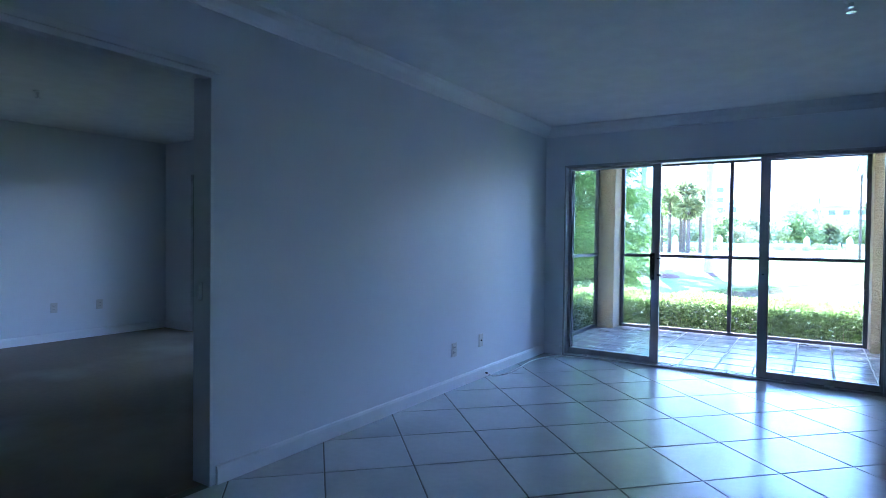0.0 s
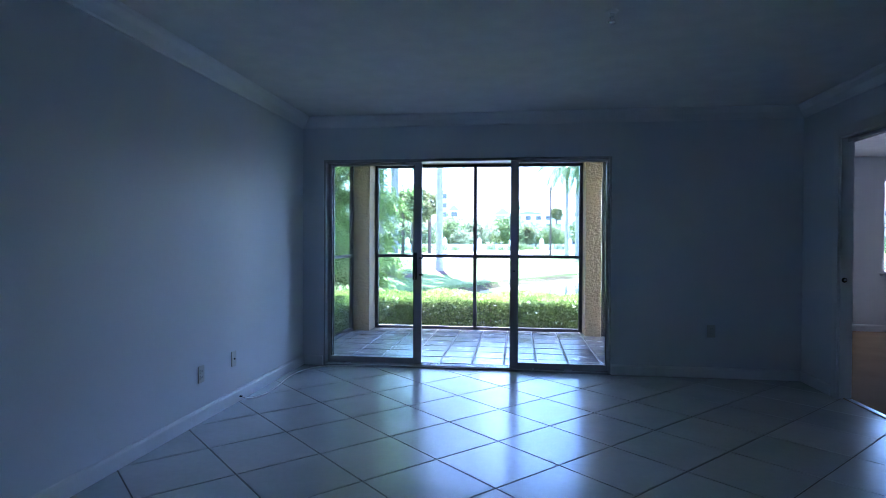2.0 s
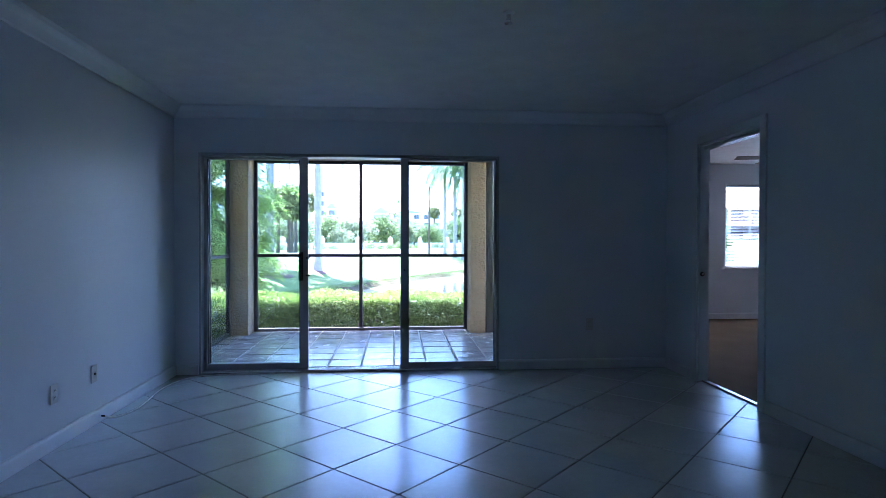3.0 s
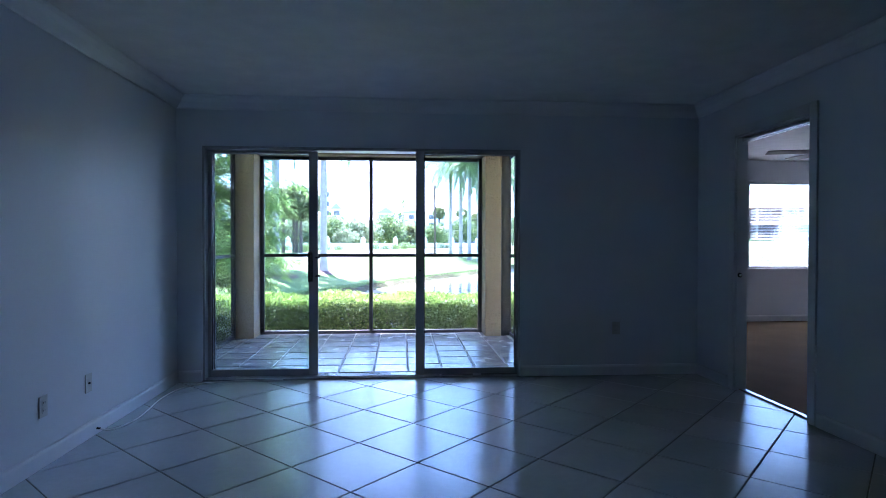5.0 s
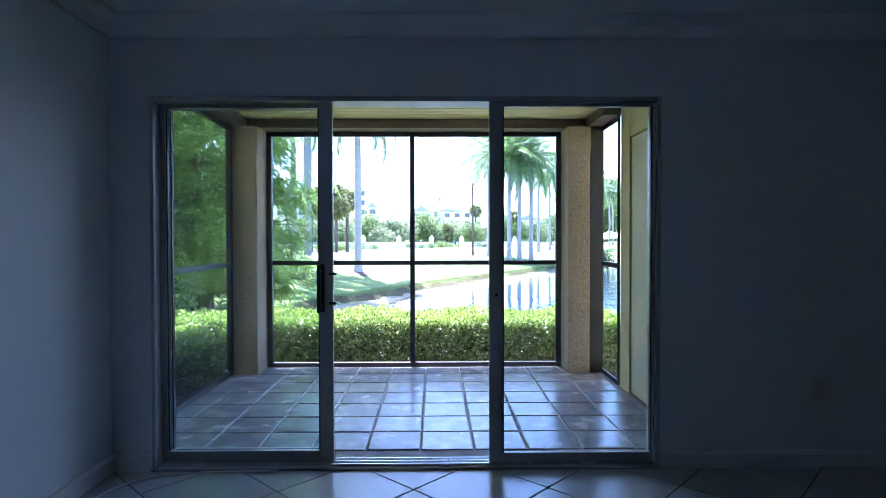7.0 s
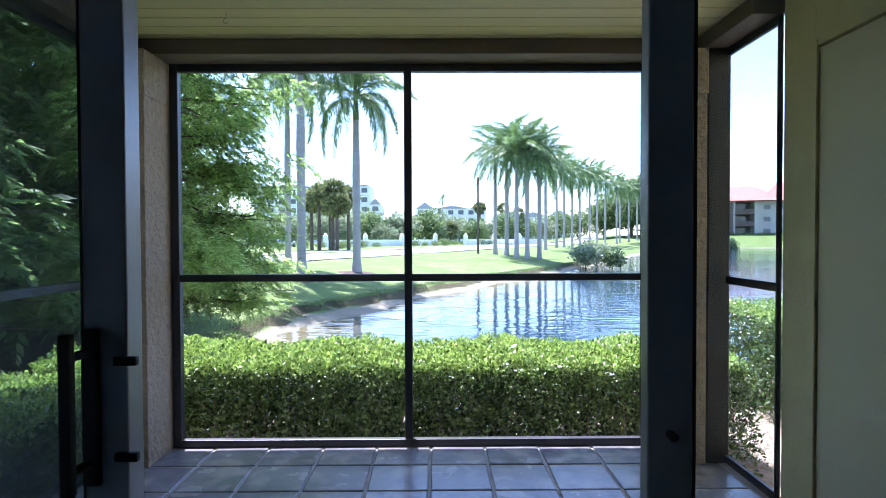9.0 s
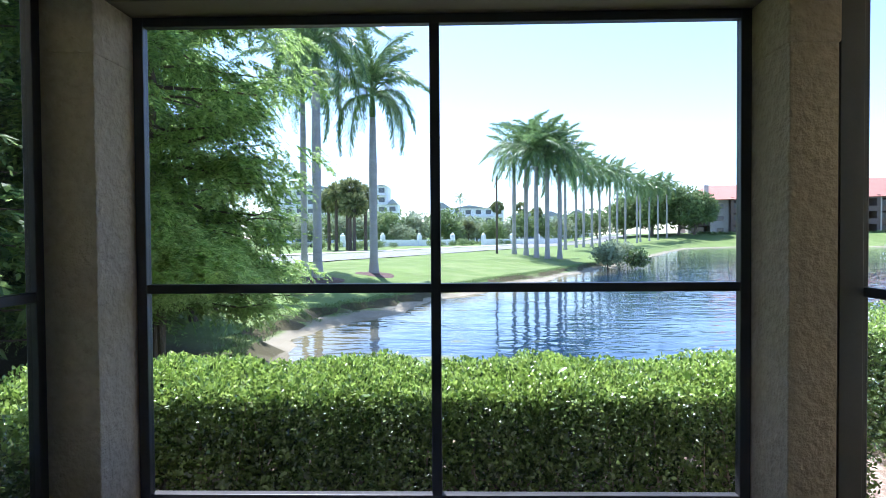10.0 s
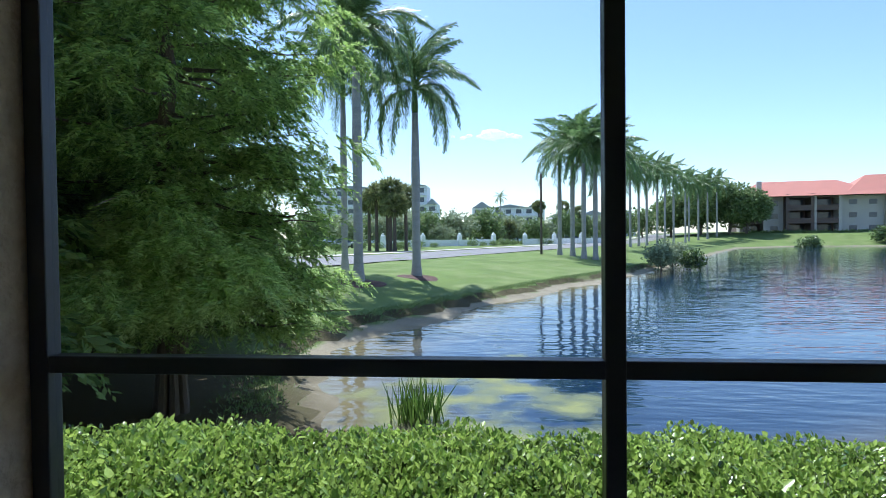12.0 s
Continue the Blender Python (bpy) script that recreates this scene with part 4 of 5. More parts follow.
def cypress(at, height, radius, low, sprays, seed, label, lean=0.0, per=28, leaf=1.15, foliage=M_CYPRESS, boughs=(), slim=0.15):
    """A soft-needled tree: fluted trunk, drooping limbs, thousands of feathery sprays."""
    rng = np.random.default_rng(seed)
    e = thing("tree", at, label, "tree")
    bm = bmesh.new()
    wood(bm, (0, 0, -0.3), (lean, 0, height), 0.16, 0.03, 10, 0.06, rng, 7)
    for k in range(7):
        a = k * 0.9 + rng.normal(0, 0.15)
        tube(bm, (0.19 * math.cos(a), 0.19 * math.sin(a), -0.3), (0.09 * math.cos(a), 0.09 * math.sin(a), 1.2), 0.07, 0.04, 7, False)
    part("trunk", bm, M_BARK, e)
    limbs = []
    count = 70
    for k in range(count + len(boughs)):
        bm = bmesh.new()
        if k < count:
            h = low + (height - low) * ((k + 0.5) / count) ** 1.2
            t = (h - low) / (height - low)
            reach = radius * (1.08 - 0.15 * t) * rng.uniform(0.62, 1.1) * (1 - 0.6 * max(0, t - 0.65) / 0.35)
            a = k * 2.399 + rng.normal(0, 0.3)
            tip = Vector((math.cos(a) * reach, math.sin(a) * reach, h + rng.normal(0.05, 0.2) - 0.16 * reach))
        else:
            tip = Vector(boughs[k - count][:3])
            h, t, reach = tip.z + 0.1, 0.1, tip.xy.length
        pts = wood(bm, (lean * h / height, 0, h), tip, 0.030 * (1 - t) + 0.009, 0.004, 5, 0.07, rng, 4)
        limbs.append((pts, reach, boughs[k - count][3] if k >= count else 1))
        part("limb", bm, M_BARK, e)
    # plumes: flat drooping clumps of sprays along the outer limbs
    clumps = []
    for pts, reach, weight in limbs:
        for _ in range(int(rng.integers(4, 7)) * weight):
            s = rng.uniform(1.2, 4.0) if weight == 1 else rng.uniform(2.4, 4.0)
            k = min(3, int(s))
            p = pts[k].lerp(pts[k + 1], s - k) + Vector(rng.normal(0, (0.20, 0.20, 0.10), 3))
            way = (pts[4] - pts[0]).normalized()
            clumps.append((p.x, p.y, p.z, way.x, way.y, rng.uniform(0.26, 0.55), weight))
    clumps = np.array(clumps)
    which = rng.choice(len(clumps), size=sprays, p=clumps[:, 6] ** 1.8 / (clumps[:, 6] ** 1.8).sum())
    K = clumps[which]
    ang, rad = rng.uniform(0, 2 * np.pi, sprays), np.sqrt(rng.random(sprays))
    disc = np.stack([np.cos(ang) * rad, np.sin(ang) * rad], 1) * K[:, 5:6]
    C = np.column_stack([K[:, 0] + disc[:, 0], K[:, 1] + disc[:, 1], K[:, 2] + K[:, 5] * (0.35 - 0.65 * rad ** 2) + rng.normal(0, 0.05, sprays)])
    keep = C[:, 2] > low + 0.15 + rng.uniform(-0.3, 0.2, sprays)
    C, K, disc = C[keep], K[keep], disc[keep]
    stem = np.column_stack([K[:, 3] * 0.5 + disc[:, 0] * 1.6, K[:, 4] * 0.5 + disc[:, 1] * 1.6, np.full(len(C), -0.22)]) + unit_dirs(rng, len(C)) * 0.42
    stem /= np.linalg.norm(stem, axis=1)[:, None]
    side = np.cross(stem, np.array([0, 0, 1.0]) + unit_dirs(rng, len(C)) * 0.5)
    side /= np.linalg.norm(side, axis=1)[:, None] + 1e-6
    ln = rng.uniform(0.14, 0.36, len(C))
    t = np.tile(np.linspace(0.0, 1.0, per), len(C))
    big = lambda v: np.repeat(v, per, 0)
    base = big(C) + big(stem) * (t * big(ln))[:, None]
    base[:, 2] -= 0.13 * t * t
    sign = np.tile(np.where(np.arange(per) % 2, 1.0, -1.0), len(C))
    way = big(stem) * 0.75 + big(side) * (sign * 0.8)[:, None] + unit_dirs(rng, len(base)) * 0.35 + np.array([0, 0, -0.2])
    up = unit_dirs(rng, len(base)) * 0.6 + np.array([0, 0, 0.8])
    L = leaf * rng.uniform(0.045, 0.095, len(base)) * (1.15 - 0.6 * t)
    # sprays of weight-2 boughs carry a lighter green in place of sunlight
    lit_leaf = big(K[:, 6]) > 1.5
    for nm, sel, mat in (("crown", ~lit_leaf, foliage), ("lit_growth", lit_leaf, M_LITCYPRESS)):
        if sel.any():
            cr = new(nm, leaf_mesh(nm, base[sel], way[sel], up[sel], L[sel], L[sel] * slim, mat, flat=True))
            cr.parent = e
            tagged(cr, "" if nm == "crown" else "feathery growth on the low boughs, sunlight put into its lighter green", kind="stuff")
    return e


# x, y, z, weight; weight 2 marks low boughs coloured as if sunlit
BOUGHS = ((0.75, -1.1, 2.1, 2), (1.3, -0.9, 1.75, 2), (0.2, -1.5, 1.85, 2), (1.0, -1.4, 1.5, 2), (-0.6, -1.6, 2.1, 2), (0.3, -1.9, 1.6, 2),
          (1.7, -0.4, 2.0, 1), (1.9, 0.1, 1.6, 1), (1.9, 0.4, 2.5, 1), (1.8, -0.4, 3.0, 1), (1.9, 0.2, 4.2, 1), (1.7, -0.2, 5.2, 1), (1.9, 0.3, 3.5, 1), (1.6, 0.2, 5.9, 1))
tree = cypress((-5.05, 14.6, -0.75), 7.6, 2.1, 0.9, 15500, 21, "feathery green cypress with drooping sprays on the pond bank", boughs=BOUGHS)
# the tree at (-6.6, 11.4) is added mainly to shade the side hedge
copies = [((-8.0, 12.9, -0.6), 130, 1.05), ((-6.6, 11.4, -0.55), 75, 0.95), ((-8.6, 17.6, -0.65), 300, 0.95), ((-7.2, 20.5, -0.65), 20, 0.6), ((-8.2, 17.6, -0.6), 250, 1.1), ((-12.2, 14.6, -0.5), 40, 1.15), ((-13.0, 9.8, -0.5), 95, 1.05), ((-11.0, 21.0, -0.5), 200, 1.2)]
# grove trees use the foliage darkened to stand for shade
back_tree = cypress((-8.6, 15.2, -0.6), 11.0, 2.6, 1.0, 3600, 22, "tall cypress in the grove, leaves coloured darker for shade", per=14, leaf=2.5, foliage=M_GROVE, slim=0.21)
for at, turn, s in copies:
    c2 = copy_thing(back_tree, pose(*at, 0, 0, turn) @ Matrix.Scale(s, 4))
    c2["label"] = "tall cypress in the grove, leaves coloured darker for shade"

# weathered bare branch in the nearest tree
rng = np.random.default_rng(5)
bm = bmesh.new()
for k in range(7):
    a = Vector((-4.30, 13.55, 1.34)) + Vector(rng.normal(0, 0.06, 3))
    wood(bm, a, a + Vector((rng.uniform(0.1, 0.42), rng.uniform(-0.25, 0.1), rng.uniform(-0.12, 0.16))), 0.014, 0.004, 5, 0.03, rng, 3)
wood(bm, (-5.05, 14.55, 1.15), (-4.28, 13.55, 1.36), 0.03, 0.014, 6, 0.02, rng, 3)
tagged(part("dead_branch", bm, M_TWIG), "bleached bare branch hanging in the cypress", "branch")


def frond_mesh(seed, length, droop, leaflets=150, width=0.017, llen=0.66):
    """One plumed leaf: a bowed rib with leaflets standing out all round and hanging."""
    rng = np.random.default_rng(seed)
    n = leaflets
    t = np.linspace(0.12, 1.0, n)
    def rib(s):
        return np.stack([length * (s - 0.24 * droop * s * s), np.zeros_like(s), length * (0.50 * s - (0.42 + 0.62 * droop) * s ** 2.2)], -1)
    B = rib(t)
    T2 = rib(t + 0.02) - B
    T2 /= np.linalg.norm(T2, axis=1)[:, None]
    base, way, up, L = [], [], [], []
    for sgn in (-1, 1):
        j = rng.normal(0, 0.16, (n, 3))
        w = T2 * 0.62 + np.stack([np.zeros(n), sgn * rng.uniform(0.35, 0.8, n), rng.uniform(-0.5, 0.35, n)], 1) + j
        size = llen * (0.40 + 0.60 * np.sin(np.pi * np.clip(t * 0.92 + 0.12, 0, 1))) * rng.uniform(0.75, 1.1, n)
        w /= np.linalg.norm(w, axis=1)[:, None]
        tip = w + np.array([0, 0, -0.5])
        base += [B, B + w * (size * 0.52)[:, None]]
        way += [w, tip]
        up += [np.tile([0, sgn * 0.4, 1.0], (n, 1)) + j] * 2
        L += [size * 0.56, size * 0.52]
    L = np.concatenate(L)
    me = leaf_mesh("frond", np.concatenate(base), np.concatenate(way), np.concatenate(up), L, np.full(len(L), width), M_PALM, 0.3)
    bm = bmesh.new()
    bm.from_mesh(me)
    s = np.linspace(0, 0.98, 9)
    R = rib(s)
    for k in range(8):
        tube(bm, R[k], R[k + 1], 0.035 * (1 - s[k]) + 0.008, 0.035 * (1 - s[k + 1]) + 0.008, 5, False)
    bm.to_mesh(me)
    bm.free()
    return me


FRONDS = [frond_mesh(31, 2.9, 0.3), frond_mesh(32, 3.1, 0.6), frond_mesh(33, 2.9, 1.0)]
FRONDS_FAR = [frond_mesh(34, 2.9, 0.3, 66, 0.03), frond_mesh(35, 3.1, 0.6, 66, 0.03), frond_mesh(36, 2.9, 1.0, 66, 0.03)]


def royal_palm(at, height, seed, label, fronds=FRONDS, count=17, radius=0.24, size=1.0, group="royal palms along the pond"):
    rng = np.random.default_rng(seed)
    e = thing("palm_tree", at, label, "palm tree", group)
    bm = bmesh.new()
    prof = [(radius * 1.5, -0.3), (radius * 1.35, 0.15), (radius * 1.02, 0.8), (radius * 0.95, height * 0.3), (radius * 1.05, height * 0.55), (radius * 0.75, height * 0.86)]
    part("trunk", turned(bm, prof, sides=14), M_PALMTRUNK, e, smooth=True)
    part("crownshaft", turned(bmesh.new(), [(radius * 0.74, height * 0.86), (radius * 0.85, height * 0.89), (radius * 0.55, height * 0.98), (radius * 0.28, height * 1.02)], sides=12), M_SHAFT, e, smooth=True)
    for k in range(count):
        t = k / (count - 1)
        tilt = 70 * (1 - t) - 30 * t + rng.normal(0, 5)
        kind = fronds[0] if t < 0.3 else (fronds[1] if t < 0.68 else fronds[2])
        m = pose(0, 0, height * (1.0 - 0.02 * t), 0, 0, k * 137.5 + rng.normal(0, 8)) @ pose(0, 0, 0, rng.normal(0, 9), -tilt, 0) @ Matrix.Scale(size * rng.uniform(0.88, 1.08), 4)
        piece("frond", kind, e, m)
    return e


def ground_at(x, y):
    return float(land(x, y))


royal_palm((-4.6, 34.6, ground_at(-4.6, 34.6)), 9.1, 41, "tall royal palm with a pale grey trunk and red mulch ring", radius=0.20, size=1.2, count=19)
royal_palm((-6.55, 31.0, ground_at(-6.55, 31.0)), 10.5, 42, "tall royal palm with a pale grey trunk and red mulch ring", radius=0.20, size=1.25, count=20)
royal_palm((-8.6, 36.5, ground_at(-8.6, 36.5)), 10.4, 43, "tall royal palm standing behind the others", radius=0.17, size=1.2)
for x, y in ((-4.6, 34.6), (-6.55, 31.0)):
    bm = turned(bmesh.new(), [(1.15, -0.12), (1.0, 0.015), (0.8, 0.035), (0.55, 0.06), (0.3, 0.10), (0.1, 0.12)], sides=40)
    for v in bm.verts:
        f = 1 + 0.28 * noise.noise(v.co * 1.3 + Vector((x, y, 0))) + 0.12 * noise.noise(v.co * 5)
        v.co.x, v.co.y, v.co.z = v.co.x * f, v.co.y * f, v.co.z + 0.03 * noise.noise(v.co * 4)
    for v in bm.verts:
        v.co += Vector((x, y, ground_at(x + v.co.x, y + v.co.y)))
    structure(part("mulch_ring", bm, M_REDMULCH), "ring of red mulch round the palm", "mulch")
row = [(5.1, 61.0, 9.4), (5.8, 57.5, 9.5), (6.3, 54.5, 9.0), (7.3, 55.0, 9.0), (8.5, 55.8, 8.8), (17.5, 92, 12.2), (19.5, 96, 11.6), (24, 104, 12.4), (26.5, 107, 12.0),
       (29.5, 113, 12.6), (32.5, 118, 12.2), (38.5, 130, 12.4), (40.5, 134, 12.4), (43.5, 137, 11.8), (46.5, 140, 12.2), (50, 144, 12), (13.2, 78, 11.0), (21.5, 99, 11.4)]
for k, (x, y, h) in enumerate(row):
    royal_palm((x, y, ground_at(x, y)), h, 60 + k, "tall royal palm in the row along the far bank", FRONDS_FAR, 17, 0.19, 1.3 if k < 5 else 1.4)


def fan_palm(at, height, seed, label):
    """A cabbage palm: rough trunk and a round head of fan leaves."""
    rng = np.random.default_rng(seed)
    e = thing("fan_palm", at, label, "palm tree", "cabbage palms across the road")
    part("trunk", turned(bmesh.new(), [(0.3, -0.3), (0.22, 0.4), (0.2, height * 0.8), (0.26, height * 0.86), (0.1, height)], sides=10), M_BARK, e)
    n, per = 64, 18
    D = unit_dirs(rng, n)
    D[:, 2] = D[:, 2] * 0.9
    base = np.repeat(D * 0.95, per, 0) + np.array([0, 0, height])
    way = np.repeat(D, per, 0) * 0.9 + unit_dirs(rng, n * per) * 0.75 + np.array([0, 0, -0.25])
    L = rng.uniform(0.6, 1.15, n * per)
    cr = new("crown", leaf_mesh("crown", base, way, unit_dirs(rng, n * per) + np.array([0, 0, 0.6]), L, L * 0.09, M_SABAL))
    cr.parent = e
    tagged(cr, kind="stuff")
    return e


for k, (x, y, h) in enumerate(((-13.5, 76, 7.4), (-15.4, 77, 7.0), (-11.9, 78, 6.8), (-17, 80, 6.4), (-14.4, 79, 6.0), (-12.8, 75, 5.6), (10, 150, 9), (17, 160, 9.5), (21, 158, 8), (2.5, 140, 4))):
    fan_palm((x, y, ground_at(x, y)), h, 80 + k, "cabbage palm with a round grey-green head")
royal_palm((0.6, 155, ground_at(0.6, 155)), 11.6, 99, "single slender palm rising over the far trees", FRONDS_FAR, 13, 0.16, 0.75)


def broad_tree(at, height, width, seed, mat, label, leaf=0.6, count=1800, name="tree", category="tree", group=""):
    """A far tree or bush: trunk with limbs and a crown of many clumped leaves."""
    rng = np.random.default_rng(seed)
    e = thing(name, at, label, category, group)
    bm = bmesh.new()
    wood(bm, (0, 0, -0.3), (0, 0, height * 0.55), 0.03 * height, 0.015 * height, 7, 0.02 * height, rng, 3)
    for k in range(6):
        a = k * 1.05 + rng.normal(0, 0.2)
        wood(bm, (0, 0, height * 0.35), (math.cos(a) * width * 0.3, math.sin(a) * width * 0.3, height * rng.uniform(0.55, 0.8)), 0.014 * height, 0.005 * height, 5, 0.02 * height, rng, 2)
    part("trunk", bm, M_BARK, e)
    nb = 40
    blob = unit_dirs(rng, nb) * (rng.random(nb) ** 0.4)[:, None] * np.array([width * 0.40, width * 0.40, height * 0.36]) + np.array([0, 0, height * 0.58])
    which = rng.integers(nb, size=count)
    d = unit_dirs(rng, count)
    base = blob[which] + d * (rng.uniform(0.7, 1.05, count) * width * 0.17)[:, None]
    base[:, 2] = np.maximum(base[:, 2], height * 0.06)
    L = rng.uniform(0.6, 1.2, count) * leaf
    cr = new("crown", leaf_mesh("crown", base, d * 0.6 + unit_dirs(rng, count) * 0.8, d + np.array([0, 0, 0.5]), L, L * 0.3, mat))
    cr.parent = e
    tagged(cr, kind="stuff")
    return e


rng = np.random.default_rng(77)
kinds = [broad_tree((-30, 140, ground_at(-30, 140)), 7.0, 9, 101, M_FARLEAF, "rounded green tree beyond the road"),
         broad_tree((-24, 128, ground_at(-24, 128)), 6.0, 8, 102, M_PALEBUSH, "pale green tree beyond the road"),
         broad_tree((55, 150, ground_at(55, 150)), 12.5, 12, 103, M_FARLEAF, "large dark green tree on the far bank", 0.75, 6500)]
for x, y, k, s in ((-36, 150, 0, 1.0), (-44, 140, 0, 1.1), (-18, 136, 0, 0.9), (-12, 140, 1, 1.0), (-6, 148, 0, 1.0), (-1, 138, 1, 0.8), (5, 150, 0, 0.9), (11, 146, 1, 0.9), (16, 152, 0, 1.1),
                   (22, 158, 0, 1.0), (28, 164, 1, 1.1), (34, 172, 0, 1.2), (-30, 122, 1, 0.9), (-38, 118, 0, 0.9), (-50, 120, 0, 1.2), (-60, 110, 0, 1.4), (42, 178, 0, 1.2), (-21, 150, 0, 1.2),
                   (49, 152, 2, 0.95), (59, 150, 2, 0.9), (52, 160, 2, 1.1), (44, 158, 2, 0.9), (47, 168, 2, 0.9), (-40, 90, 0, 1.3), (-46, 70, 0, 1.3), (-34, 60, 0, 1.2), (-28, 45, 0, 1.3), (-24, 30, 0, 1.3),
                   (-33, 128, 1, 1.1), (-27, 134, 0, 1.1), (-20, 126, 1, 1.0), (-15, 130, 0, 1.0), (-9, 132, 1, 1.15), (-3, 136, 0, 1.1), (2, 142, 1, 1.1), (8, 140, 0, 0.8), (-12, 126, 1, 0.7), (-23, 142, 1, 1.3)):
    copy_thing(kinds[k], pose(x, y, ground_at(x, y), 0, 0, rng.uniform(0, 360)) @ Matrix.Scale(s, 4))
for k, (x, y, s) in enumerate(((-9.5, 17.5, 1.0), (-12, 22, 1.2), (-15, 16, 1.1), (-10.5, 25.5, 1.1), (-17, 21, 1.3), (-13.5, 13, 0.9), (-9.8, 13.8, 0.8), (-16, 11, 1.2), (-8.6, 21.5, 0.9))):
    if k == 0:
        under = broad_tree((x, y, ground_at(x, y)), 3.4, 4.2, 120, M_FARLEAF, "dark green undergrowth bush among the cypresses", 0.28, 2600, "bush", "bush", "undergrowth")
    else:
        copy_thing(under, pose(x, y, ground_at(x, y), 0, 0, k * 77) @ Matrix.Scale(s, 4))
bush = broad_tree((11.5, 51.5, ground_at(11.5, 51.5) - 0.05), 2.1, 3.0, 111, M_PALEBUSH, "silvery green bush at the water's edge", 0.22, 1800, "bush", "bush", "bank bushes")
copy_thing(bush, pose(13.2, 54.5, ground_at(13.2, 54.5), 0, 0, 70) @ Matrix.Scale(1.0, 4))
green = broad_tree((14.0, 52.5, WATER - 0.05), 1.4, 2.4, 112, M_HEDGE, "bright green bush at the water's edge", 0.2, 1500, "bush", "bush", "bank bushes")
copy_thing(green, pose(61, 126, ground_at(61, 126), 0, 0, 40) @ Matrix.Scale(2.0, 4))
copy_thing(green, pose(78, 131, ground_at(78, 131), 0, 0, 200) @ Matrix.Scale(2.2, 4))
shrub = broad_tree((-14, 84, ground_at(-14, 84)), 1.0, 2.4, 113, M_FARLEAF, "low clipped shrub along the road", 0.16, 900, "shrub", "shrub", "roadside shrubs")
for k in range(26):
    x = -22 + k * 1.9
    y = 83 + (x + 22) * 1.45 + 3 * math.sin(k)
    if k not in (7, 8, 15):
        copy_thing(shrub, pose(x, y, ground_at(x, y), 0, 0, k * 50) @ Matrix.Scale(0.9 + 0.25 * math.sin(k * 1.7), 4))

# rough grass along the lip of the bank
rng = np.random.default_rng(18)
lip = []
for k in range(1, 14):
    (x0, y0), (x1, y1) = POND[k], POND[k + 1]
    ln = math.hypot(x1 - x0, y1 - y0)
    m = int(min(ln * 420, 2600))
    t = rng.random(m)
    nx2, ny2 = -(y1 - y0) / ln, (x1 - x0) / ln
    o = rng.normal(1.2, 0.26, m)
    lip.append(np.stack([x0 + (x1 - x0) * t + nx2 * o, y0 + (y1 - y0) * t + ny2 * o], 1))
lip = np.concatenate(lip)
lz = land(lip[:, 0], lip[:, 1])
keep = (lz > WATER + 0.1) & (shore_distance(lip[:, 0], lip[:, 1]) > 0.7)
lip, lz = lip[keep], lz[keep]
n = len(lip)
tufts = new("bank_grass", leaf_mesh("bank_grass", np.column_stack([lip, lz - 0.03]), np.stack([rng.normal(0, 0.7, n), rng.normal(0, 0.7, n), np.ones(n)], 1), unit_dirs(rng, n), rng.uniform(0.04, 0.13, n), np.full(n, 0.011), M_FARLEAF))
tagged(tufts, "rough uncut grass along the lip of the bank", "grass", kind="stuff")

# reeds standing in the shallows
rng = np.random.default_rng(8)
n = 130
base = np.stack([rng.normal(0, 0.16, n), rng.normal(0, 0.14, n), np.full(n, -0.1)], 1)
way = np.stack([rng.normal(0, 0.22, n), rng.normal(0, 0.22, n), np.ones(n)], 1)
reeds = thing("reed_clump", (-2.0, 15.7, WATER), "clump of upright green reeds standing in the water", "reeds")
rb = new("blades", leaf_mesh("blades", base, way, unit_dirs(rng, n), rng.uniform(0.45, 0.85, n), np.full(n, 0.014), M_REED))
rb.parent = reeds
tagged(rb, kind="stuff")


# ---- far buildings ----
def windows_on(parent, mesh, spots):
    for m in spots:
        piece("window", mesh, parent, m)


